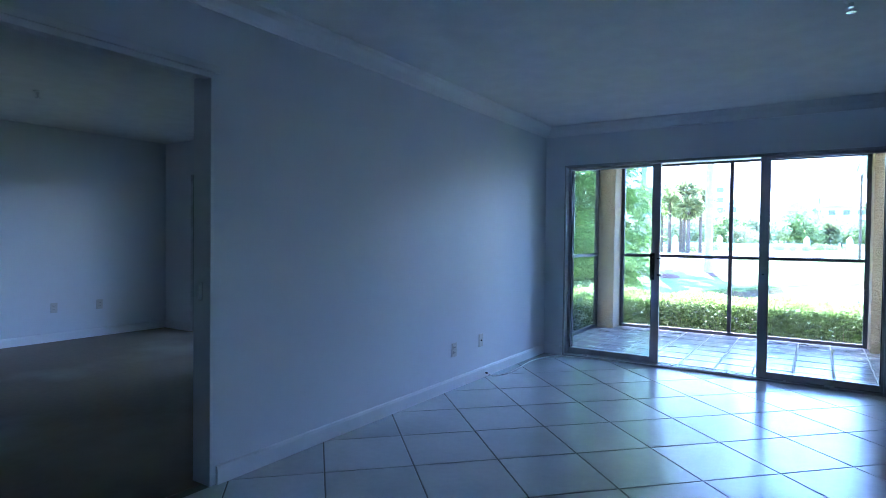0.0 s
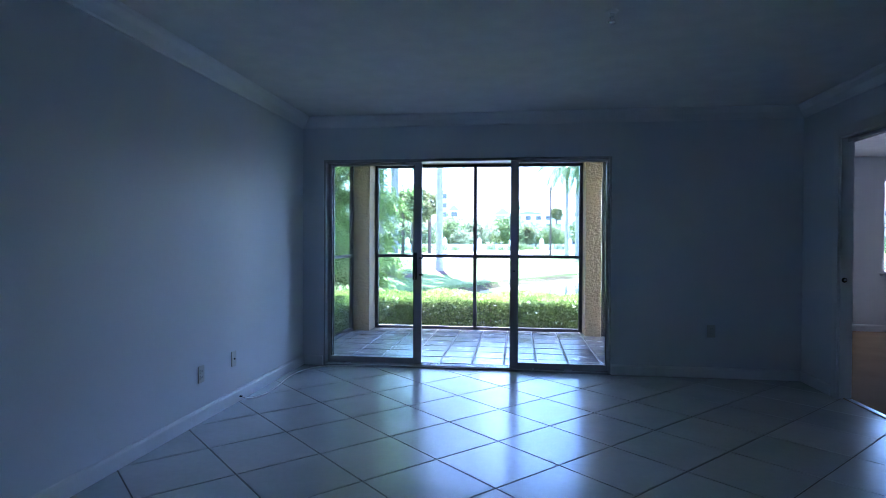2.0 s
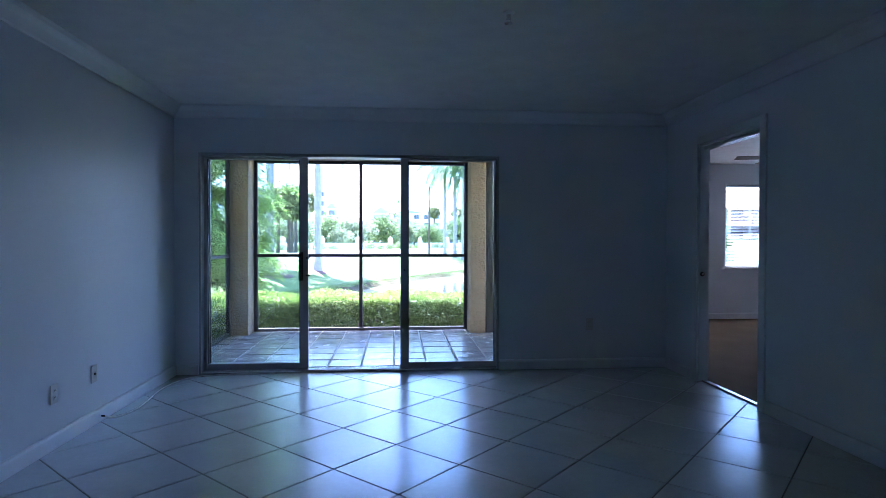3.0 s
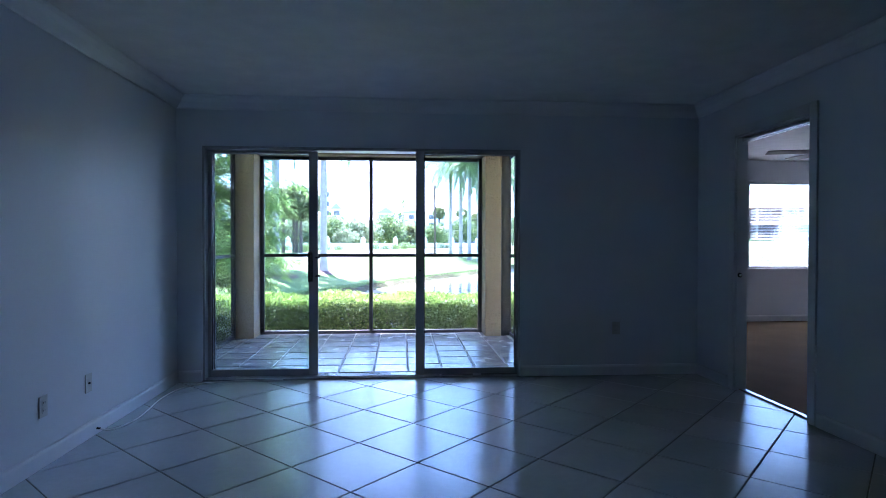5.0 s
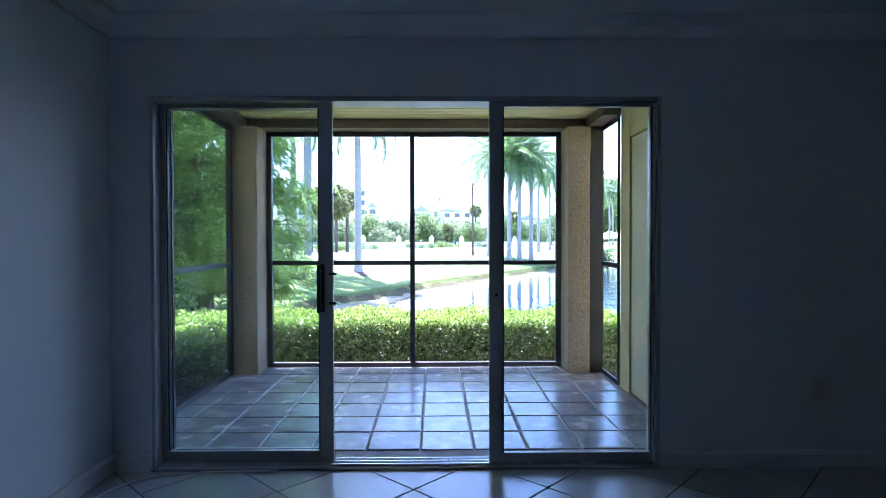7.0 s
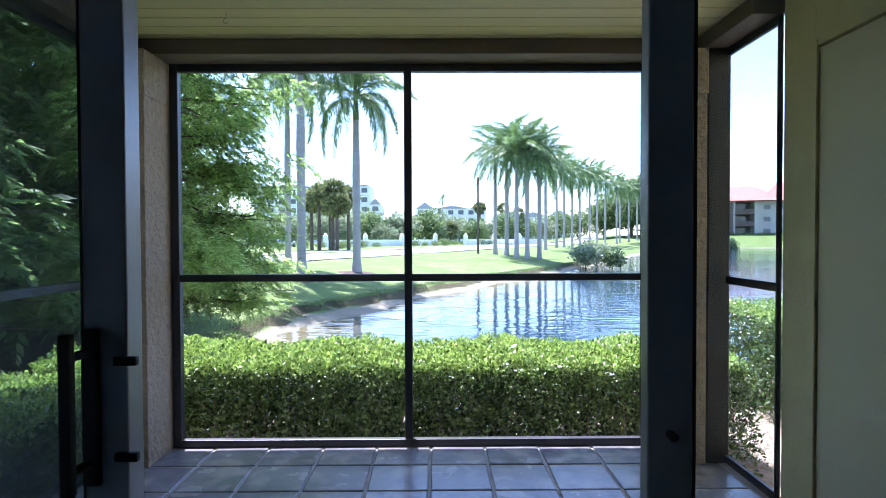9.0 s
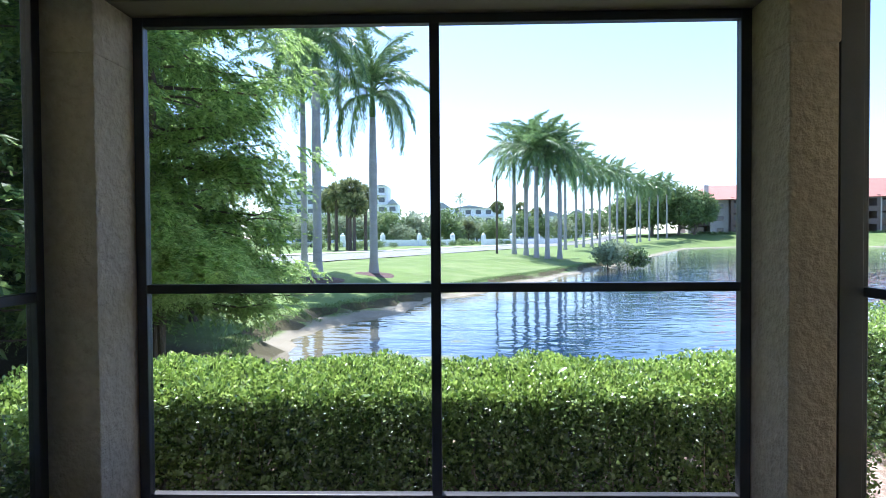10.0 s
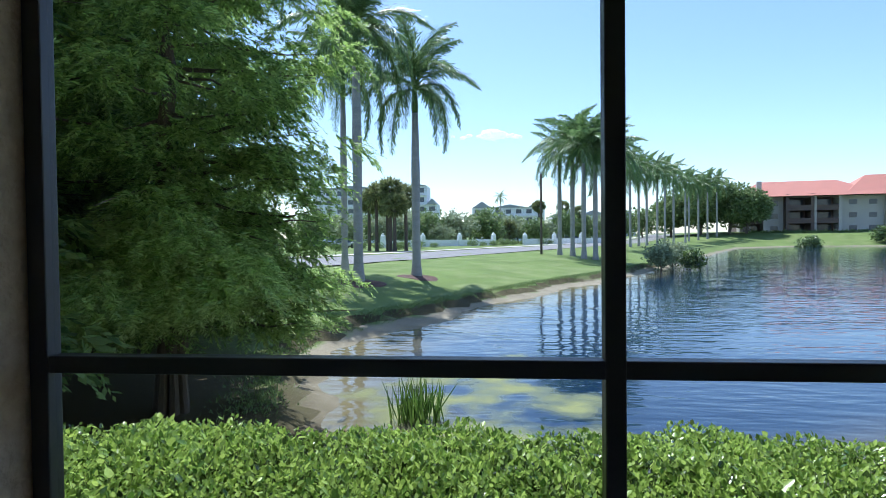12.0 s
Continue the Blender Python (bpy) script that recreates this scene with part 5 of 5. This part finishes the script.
def lake_house():
    """Three-storey building with dark balconies and a red tile roof."""
    e = thing("apartment_building", (64, 158, 1.0), "three-storey tan apartment building with a red tile roof", "building")
    H, run = 9.4, 64
    bays = [(0, 6, 1), (6, 10, 0), (10, 16, 2), (16, 22, 1), (22, 31, 0), (31, 37, 1), (37, 43, 2), (43, 49, 1), (49, 57, 0), (57, 64, 1)]
    pane = finish("window", box(bmesh.new(), -0.8, 0.8, -0.06, 0.06, -0.6, 0.6, 0.02), M_DARKGLASS)
    for a, b, kind in bays:
        if kind == 0:
            part("wall", box(bmesh.new(), a, b, 0, 12, 0, H), M_TAN, e)
            for f in range(3):
                for x in ((a + (b - a) * 0.3, a + (b - a) * 0.75) if b - a > 5 else ((a + b) / 2,)):
                    piece("window", pane, e, pose(x, -0.02, 1.6 + 3.1 * f))
        else:
            y0 = -1.6 if kind == 1 else -2.4
            # balcony bays: back wall, slabs and railings in one dark brown
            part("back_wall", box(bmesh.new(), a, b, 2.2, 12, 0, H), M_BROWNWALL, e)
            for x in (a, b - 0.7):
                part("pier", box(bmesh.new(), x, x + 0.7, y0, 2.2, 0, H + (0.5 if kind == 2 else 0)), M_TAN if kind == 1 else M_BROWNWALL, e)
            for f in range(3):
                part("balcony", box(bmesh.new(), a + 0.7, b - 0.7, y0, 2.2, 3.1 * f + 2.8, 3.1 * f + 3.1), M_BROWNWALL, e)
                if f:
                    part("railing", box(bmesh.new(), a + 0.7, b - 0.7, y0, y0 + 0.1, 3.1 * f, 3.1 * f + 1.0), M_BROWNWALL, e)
                piece("window", pane, e, pose((a + b) / 2, 2.15, 1.5 + 3.1 * f) @ Matrix.Diagonal((2.2, 1, 1.7, 1)))
    bm = bmesh.new()
    for x0, x1, top, y0 in ((-1.2, 30, 4.2, -3.2), (22, 65.2, 5.2, -2.8)):
        vs = [bm.verts.new(p) for p in ((x0, y0, H), (x1, y0, H), (x1, 14, H), (x0, 14, H), (x0 + 7, 5.5, H + top), (x1 - 7, 5.5, H + top))]
        for f in ((0, 1, 5, 4), (1, 2, 5), (2, 3, 4, 5), (3, 0, 4), (3, 2, 1, 0)):
            bm.faces.new([vs[k] for k in f])
    roof = part("roof", bm, M_REDROOF, e)
    part("chimney", box(bmesh.new(), 4.2, 5.3, 0.2, 1.3, H, H + 4.0, 0.05), M_TAN, roof)
    e.matrix_basis = pose(60, 157, 1.0, 0, 0, -12)
    return e


lake_house()
hh = thing("long_hedge", (66, 152, 1.0), "dark clipped hedge along the foot of the building", "hedge")
rng = np.random.default_rng(15)
n = 5000
P = np.stack([rng.uniform(0, 66, n), rng.normal(0, 0.5, n), rng.uniform(0, 1.1, n)], 1)
L = rng.uniform(0.3, 0.6, n)
hl = new("leaves", leaf_mesh("leaves", P, unit_dirs(rng, n), unit_dirs(rng, n), L, L * 0.35, M_FARLEAF))
hl.parent = hh
tagged(hl, kind="stuff")
hh.matrix_basis = pose(60, 152, 0.9, 0, 0, -12)


def white_block(at, w, d, floors, label, gable, turn=0, bay=3.4):
    """A white condominium with rows of windows and balconies."""
    e = thing("white_building", at, label, "building")
    H = floors * 3.0
    part("wall", box(bmesh.new(), 0, w, 0, d, -0.5, H), M_WHITE, e)
    pane = finish("window", box(bmesh.new(), -0.95, 0.95, -0.08, 0.08, -0.75, 0.75, 0.02), M_DARKGLASS)
    n = int(w / bay)
    for f in range(floors):
        for k in range(n):
            piece("window", pane, e, pose((k + 0.5) * w / n, -0.02, f * 3.0 + 1.6))
        part("balcony", box(bmesh.new(), 0.4, w - 0.4, -1.0, 0, f * 3.0 - 0.1, f * 3.0 + 0.12), M_WHITE, e)
    bm = bmesh.new()
    for x0, x1, t in gable:
        vs = [bm.verts.new(p) for p in ((x0, -0.6, H), (x1, -0.6, H), (x1, d + 0.5, H), (x0, d + 0.5, H), ((x0 + x1) / 2, -0.6, H + t), ((x0 + x1) / 2, d + 0.5, H + t))]
        for f in ((0, 1, 4), (1, 2, 5, 4), (2, 3, 5), (3, 0, 4, 5)):
            bm.faces.new([vs[k] for k in f])
    part("roof", bm, M_GREYROOF, e)
    e.matrix_basis = pose(*at, 0, 0, turn)
    return e


tall = white_block((-62, 196, -0.2), 26, 16, 6, "tall white condominium behind the palms", [(2, 24, 1.2)])
white_block((-26, 188, -0.2), 3.7, 10, 6, "white stair tower of the condominium", [(0, 3.7, 0.4)])
white_block((-22.3, 187, -0.2), 3.4, 9, 4, "lower white wing with a gabled top floor", [(0, 3.4, 1.9)])
white_block((-9, 215, -0.2), 26, 14, 4, "long low white building with grey gables", [(0, 7, 2.4), (7, 20, 1.2), (20, 26, 2.2)])
white_block((20, 220, -0.2), 30, 14, 3, "long low white building with grey gables", [(0, 10, 2.6), (10, 20, 2.0), (20, 30, 2.6)])

# low white garden wall with piers across the road
fence = thing("garden_wall", (0, 118, 0), "low white wall with capped piers across the road", "wall")
a, b = Vector((-20, 104)), Vector((24, 138))
n = 7
for k in range(n):
    p, q = a.lerp(b, k / n), a.lerp(b, (k + 1) / n)
    ang = math.atan2(q.y - p.y, q.x - p.x)
    z = ground_at(p.x, p.y)
    pr = part("pier", box(bmesh.new(), -0.35, 0.35, -0.35, 0.35, -0.2, 1.9, 0.03), M_WHITE, fence)
    pr.matrix_basis = pose(p.x, p.y - 118, z, 0, 0, math.degrees(ang))
    part("cap", turned(bmesh.new(), [(0.45, 1.9), (0.45, 2.02), (0.2, 2.15), (0.24, 2.3), (0.05, 2.45)], sides=10), M_WHITE, pr)
    if k != 3:
        wl = part("wall", box(bmesh.new(), 0.35, (q - p).length - 0.35, -0.12, 0.12, -0.2, 1.15, 0.02), M_WHITE, fence)
        wl.matrix_basis = pose(p.x, p.y - 118, z, 0, 0, math.degrees(ang))


def parked_car(at, turn, seed, mat, label):
    e = thing("car", at, label, "car", "cars parked across the road")
    bm = box(bmesh.new(), -2.2, 2.2, -0.88, 0.88, 0.32, 0.95, 0.16)
    body = part("body", bm, mat, e)
    bm = bmesh.new()
    vs = [bm.verts.new(p) for p in ((-1.5, -0.78, 0.93), (1.25, -0.78, 0.93), (1.25, 0.78, 0.93), (-1.5, 0.78, 0.93), (-1.0, -0.62, 1.45), (0.55, -0.62, 1.45), (0.55, 0.62, 1.45), (-1.0, 0.62, 1.45))]
    for f in ((0, 1, 5, 4), (1, 2, 6, 5), (2, 3, 7, 6), (3, 0, 4, 7), (4, 5, 6, 7)):
        bm.faces.new([vs[k] for k in f])
    part("cabin", bm, M_DARKGLASS, e)
    for x in (-1.35, 1.35):
        for y in (-0.8, 0.8):
            part("wheel", turned(bmesh.new(), [(0.2, -0.1), (0.33, -0.09), (0.33, 0.09), (0.2, 0.1)], at=(x, y, 0.33), sides=14, axis="Y"), M_BLACK, e)
    e.matrix_basis = pose(*at, 0, 0, turn)


for x, y, t in ((13.5, 146, 20), (18.5, 149, 20), (-26, 100, 40), (-32, 103, 30)):
    parked_car((x, y, ground_at(x, y) + 0.03), t, 1, M_CARPAINT, "silver car parked beyond the road")

# slim utility pole among the palms
pole = thing("utility_pole", (3.5, 62.0, ground_at(3.5, 62.0)), "slim brown wooden pole on the lawn", "pole")
part("shaft", tube(bmesh.new(), (0, 0, -0.3), (0, 0, 7.6), 0.12, 0.09, 10), M_BARK, pole)

# pond fountain: jets of drops round a float
jet = thing("pond_fountain", (42.0, 60.0, WATER), "white spraying fountain jet in the pond", "fountain")
part("float", turned(bmesh.new(), [(0.7, -0.1), (0.8, 0.05), (0.5, 0.16), (0.1, 0.3)], sides=20), M_BLACK, jet)
rng = np.random.default_rng(4)
n = 4200
a, s, v = rng.uniform(0, 2 * np.pi, n), rng.random(n), rng.uniform(0.2, 1.0, n)
r = s * (0.6 + 1.9 * v)
h = 7.2 * (1 - 0.35 * v) * (1 - (2 * s - 1) ** 2 * 0.98) * rng.uniform(0.55, 1.0, n)
P = np.stack([r * np.cos(a), r * np.sin(a), h], 1)
dr = new("spray", leaf_mesh("spray", P, np.tile([0, 0, 1.0], (n, 1)), unit_dirs(rng, n), rng.uniform(0.10, 0.28, n), np.full(n, 0.02), M_SPRAY))
dr.parent = jet
tagged(dr, kind="stuff")

# one small fair-weather cloud
rng = np.random.default_rng(3)
bm = bmesh.new()
for k in range(26):
    x = rng.normal(0, 48)
    r = rng.uniform(9, 22) * (1 - min(0.75, abs(x) / 130))
    bmesh.ops.create_icosphere(bm, subdivisions=3, radius=r, matrix=Matrix.Translation((x, rng.normal(0, 14), r * rng.uniform(0.2, 0.9))) @ Matrix.Diagonal((1.7, 1, 0.8, 1)))
for v in bm.verts:
    v.co += v.normal * 5 * noise.noise(v.co * 0.06)
cl = part("backdrop_cloud", bm, M_CLOUD, smooth=True)
cl.matrix_basis = Matrix.Translation((-8, 2000, 345))
structure(cl, "small white fair-weather cloud", "cloud")

# ---- small things indoors ----
def outlet(at, turn, label, jack=False):
    e = thing("wall_outlet", at, label, "outlet", "outlets low on the walls")
    part("plate", box(bmesh.new(), -0.036, 0.036, -0.007, 0.0, -0.058, 0.058, 0.003), M_PLATE, e)
    if jack:
        part("jack", turned(bmesh.new(), [(0.007, -0.014), (0.007, -0.006)], sides=10, axis="Y"), M_BLACK, e)
    else:
        for z in (-0.021, 0.021):
            s = part("socket", box(bmesh.new(), -0.017, 0.017, -0.010, -0.006, z - 0.014, z + 0.014, 0.002), M_PLATE, e)
            for x in (-0.006, 0.006):
                part("slot", box(bmesh.new(), x - 0.0012, x + 0.0012, -0.0108, -0.0095, z - 0.005, z + 0.005), M_BLACK, s)
    e.matrix_basis = pose(*at, 0, 0, turn)
    return e


outlet((XL, 4.43, 0.325), 90, "ivory duplex outlet low on the painted wall")
outlet((XL, 4.88, 0.34), 90, "ivory cable jack plate low on the painted wall", True)
outlet((1.79, YB, 0.43), 0, "ivory duplex outlet low beside the sliding door")
outlet((LX, 3.45, 0.39), 90, "ivory outlet low in the side room")
outlet((LX, 3.95, 0.39), 90, "ivory outlet low in the side room")

pts = [(XL + 0.002, 4.95, 0.035), (XL + 0.03, 4.96, 0.03), (XL + 0.07, 5.00, 0.008), (XL + 0.11, 5.08, 0.005), (XL + 0.135, 5.22, 0.005), (XL + 0.12, 5.45, 0.005), (XL + 0.09, 5.72, 0.005),
       (XL + 0.11, 5.98, 0.005), (XL + 0.20, 6.16, 0.005), (XL + 0.38, 6.24, 0.005), (D0 + 0.35, 6.268, 0.005), (D0 + 0.75, 6.276, 0.006)]
bm = bmesh.new()
line = []
for k in range(len(pts) - 1):
    q = [Vector(pts[max(0, min(len(pts) - 1, k + o))]) for o in (-1, 0, 1, 2)]
    for s in range(5):
        t = s / 5
        line.append(0.5 * (2 * q[1] + (q[2] - q[0]) * t + (2 * q[0] - 5 * q[1] + 4 * q[2] - q[3]) * t * t + (3 * q[1] - q[0] - 3 * q[2] + q[3]) * t ** 3))
for k in range(len(line) - 1):
    tube(bm, line[k], line[k + 1], 0.0055, 0.0055, 8, False)
cable = tagged(part("cable", bm, M_CABLE, smooth=True), "thin white cable running from the wall along the floor", "cable")
part("plug", tube(bmesh.new(), (XL - 0.0, 4.95, 0.036), (XL + 0.035, 4.957, 0.033), 0.008, 0.006, 10), M_BLACK, cable)

spr = thing("fire_sprinkler", (0.51, 3.93, HC), "small white fire sprinkler head on the ceiling", "sprinkler")
part("flange", turned(bmesh.new(), [(0.032, 0.0), (0.030, -0.006), (0.014, -0.011)], sides=20), M_TRIM, spr)
part("body", turned(bmesh.new(), [(0.012, -0.014), (0.010, -0.032), (0.014, -0.036)], sides=12), M_METAL, spr)
part("deflector", turned(bmesh.new(), [(0.022, -0.058), (0.022, -0.061), (0.004, -0.063)], sides=16), M_METAL, spr)
bm = bmesh.new()
for s in (-1, 1):
    tube(bm, (s * 0.013, 0, -0.034), (s * 0.004, 0, -0.060), 0.0025, 0.0025, 6)
part("yoke", bm, M_METAL, spr)
s2 = copy_thing(spr, pose(-5.2, 2.6, HC))
s2["label"] = "small fire sprinkler head in the side room"

lamp = thing("ceiling_lamp", (-0.52, 7.66, PC), "frosted bowl ceiling lamp with a brass rim, switched off", "ceiling lamp")
part("brass_rim", turned(bmesh.new(), [(0.150, 0.0), (0.165, -0.012), (0.165, -0.030), (0.150, -0.045)], sides=32), M_BRASS, lamp, smooth=True)
part("glass_bowl", turned(bmesh.new(), [(0.148, -0.040), (0.142, -0.065), (0.118, -0.092), (0.075, -0.112), (0.02, -0.120)], sides=32), M_FROST, lamp, smooth=True)
part("finial", turned(bmesh.new(), [(0.014, -0.118), (0.014, -0.126), (0.006, -0.132), (0.009, -0.142), (0.002, -0.150)], sides=14), M_BRASS, lamp)
hook = thing("ceiling_hook", (-1.48, 8.36, PC), "small metal plant hook in the porch ceiling", "hook")
bm = bmesh.new()
tube(bm, (0, 0, 0.0), (0, 0, -0.03), 0.003, 0.003, 8)
for k in range(6):
    a0, a1 = math.pi * (0.5 + k * 0.22), math.pi * (0.5 + (k + 1) * 0.22)
    tube(bm, (0.014 * math.cos(a0), 0, -0.044 + 0.014 * math.sin(a0)), (0.014 * math.cos(a1), 0, -0.044 + 0.014 * math.sin(a1)), 0.003, 0.003, 6)
part("wire", bm, M_METAL, hook)

fan = thing("ceiling_fan", (4.55, 7.15, HC), "dark ceiling fan at rest in the bedroom", "ceiling fan")
part("canopy", turned(bmesh.new(), [(0.07, 0.0), (0.065, -0.04), (0.02, -0.06)], sides=20), M_TRIM, fan)
part("rod", tube(bmesh.new(), (0, 0, -0.05), (0, 0, -0.2), 0.012, 0.012), M_TRIM, fan)
part("motor", turned(bmesh.new(), [(0.05, -0.19), (0.11, -0.21), (0.115, -0.27), (0.07, -0.31)], sides=24), M_TRIM, fan)
part("globe", turned(bmesh.new(), [(0.06, -0.31), (0.10, -0.35), (0.09, -0.40), (0.02, -0.43)], sides=20), M_FROST, fan, smooth=True)
blade = finish("blade", box(bmesh.new(), 0.16, 0.66, -0.06, 0.06, -0.004, 0.004, 0.003), M_BEAM)
for k in range(5):
    piece("blade", blade, fan, pose(0, 0, -0.245, 0, 0, 72 * k + 20) @ pose(0, 0, 0, 11, 0, 0))

# ---- floor tiles and pavers, last ----
def clip_poly(poly, x0, x1, y0, y1):
    for ax, lim, sgn in ((0, x0, 1), (0, x1, -1), (1, y0, 1), (1, y1, -1)):
        out = []
        for k, p in enumerate(poly):
            q = poly[(k + 1) % len(poly)]
            dp, dq = sgn * (p[ax] - lim), sgn * (q[ax] - lim)
            if dp >= 0:
                out.append(p)
            if dp * dq < 0:
                t = dp / (dp - dq)
                out.append((p[0] + (q[0] - p[0]) * t, p[1] + (q[1] - p[1]) * t))
        poly = out
        if not poly:
            return poly
    return poly


def prism(name, poly, z0, z1, mat, inset=0.003):
    """A tile with a bevelled upper edge."""
    cx, cy = sum(p[0] for p in poly) / len(poly), sum(p[1] for p in poly) / len(poly)
    n = len(poly)
    def ring(s, z):
        out = []
        for x, y in poly:
            d = math.hypot(x - cx, y - cy) or 1
            out.append((cx + (x - cx) * (1 - s / d), cy + (y - cy) * (1 - s / d), z))
        return out
    v = ring(0, z0) + ring(0, z1 - inset * 0.6) + ring(inset * 1.4, z1)
    f = [tuple(range(2 * n, 3 * n))]
    for k in range(n):
        j = (k + 1) % n
        f += [(k, j, n + j, n + k), (n + k, n + j, 2 * n + j, 2 * n + k)]
    return raw_mesh(name, v, f, mat)


TP, TA = 0.484, radians(45.9)
O = Vector((-0.093, 4.337))
AJ = Vector((math.cos(TA), math.sin(TA))) * TP
AI = Vector((math.sin(TA), -math.cos(TA))) * TP
g = 0.0035
unit_tile = None
for i in range(-18, 20):
    for j in range(-18, 18):
        o = O + AI * i + AJ * j
        qi, qj = AI.normalized() * g, AJ.normalized() * g
        quad = [o + qi + qj, o + AI - qi + qj, o + AI + AJ - qi - qj, o + AJ + qi - qj]
        if max(q.x for q in quad) < XL or min(q.x for q in quad) > XR + T / 2 or max(q.y for q in quad) < YR or min(q.y for q in quad) > YB + 0.02:
            continue
        poly = clip_poly([(q.x, q.y) for q in quad], XL + 0.002, XR + 0.045, YR, YB - 0.014)
        poly = [p for k, p in enumerate(poly) if math.hypot(p[0] - poly[k - 1][0], p[1] - poly[k - 1][1]) > 1e-4]
        if len(poly) < 3 or abs(sum(p[0] * poly[(k + 1) % len(poly)][1] - poly[(k + 1) % len(poly)][0] * p[1] for k, p in enumerate(poly))) < 0.002:
            continue
        inside = XL + 0.01 < min(q.x for q in quad) and max(q.x for q in quad) < XR and YR < min(q.y for q in quad) and max(q.y for q in quad) < YB - 0.02
        if inside:
            if unit_tile is None:
                unit_tile = prism("tile", [(q.x - o.x, q.y - o.y) for q in quad], -0.008, 0.0, M_TILE)
            piece("tile", unit_tile, floor, Matrix.Translation((o.x, o.y, random.uniform(-0.0004, 0.0004))))
        else:
            piece("tile", prism("tile", poly, -0.008, 0.0, M_TILE), floor, Matrix.Identity(4))

# pavers: three hand-made shapes, laid a little uneven
pw = 0.333
shapes = []
for k in range(4):
    r = random.Random(k)
    q = [(sx * (pw / 2 - 0.008 + r.uniform(-0.003, 0.003)), sy * (pw / 2 - 0.008 + r.uniform(-0.003, 0.003))) for sx, sy in ((-1, -1), (1, -1), (1, 1), (-1, 1))]
    shapes.append(prism("paver", q, -0.02, 0.0, M_PAVER, 0.006))
r = random.Random(9)
for i in range(-7, 6):
    for j in range(9):
        x, y = -0.445 + (i + 0.5) * pw, 8.98 - (j + 0.5) * pw
        if PX0 - 0.05 < x < CX and YB + 0.16 < y - 0.05:
            piece("paver", shapes[r.randrange(4)], porch, pose(x, y, PZ + r.uniform(-0.002, 0.001), r.uniform(-0.35, 0.35), r.uniform(-0.35, 0.35), 90 * r.randrange(4) + r.uniform(-0.6, 0.6)))
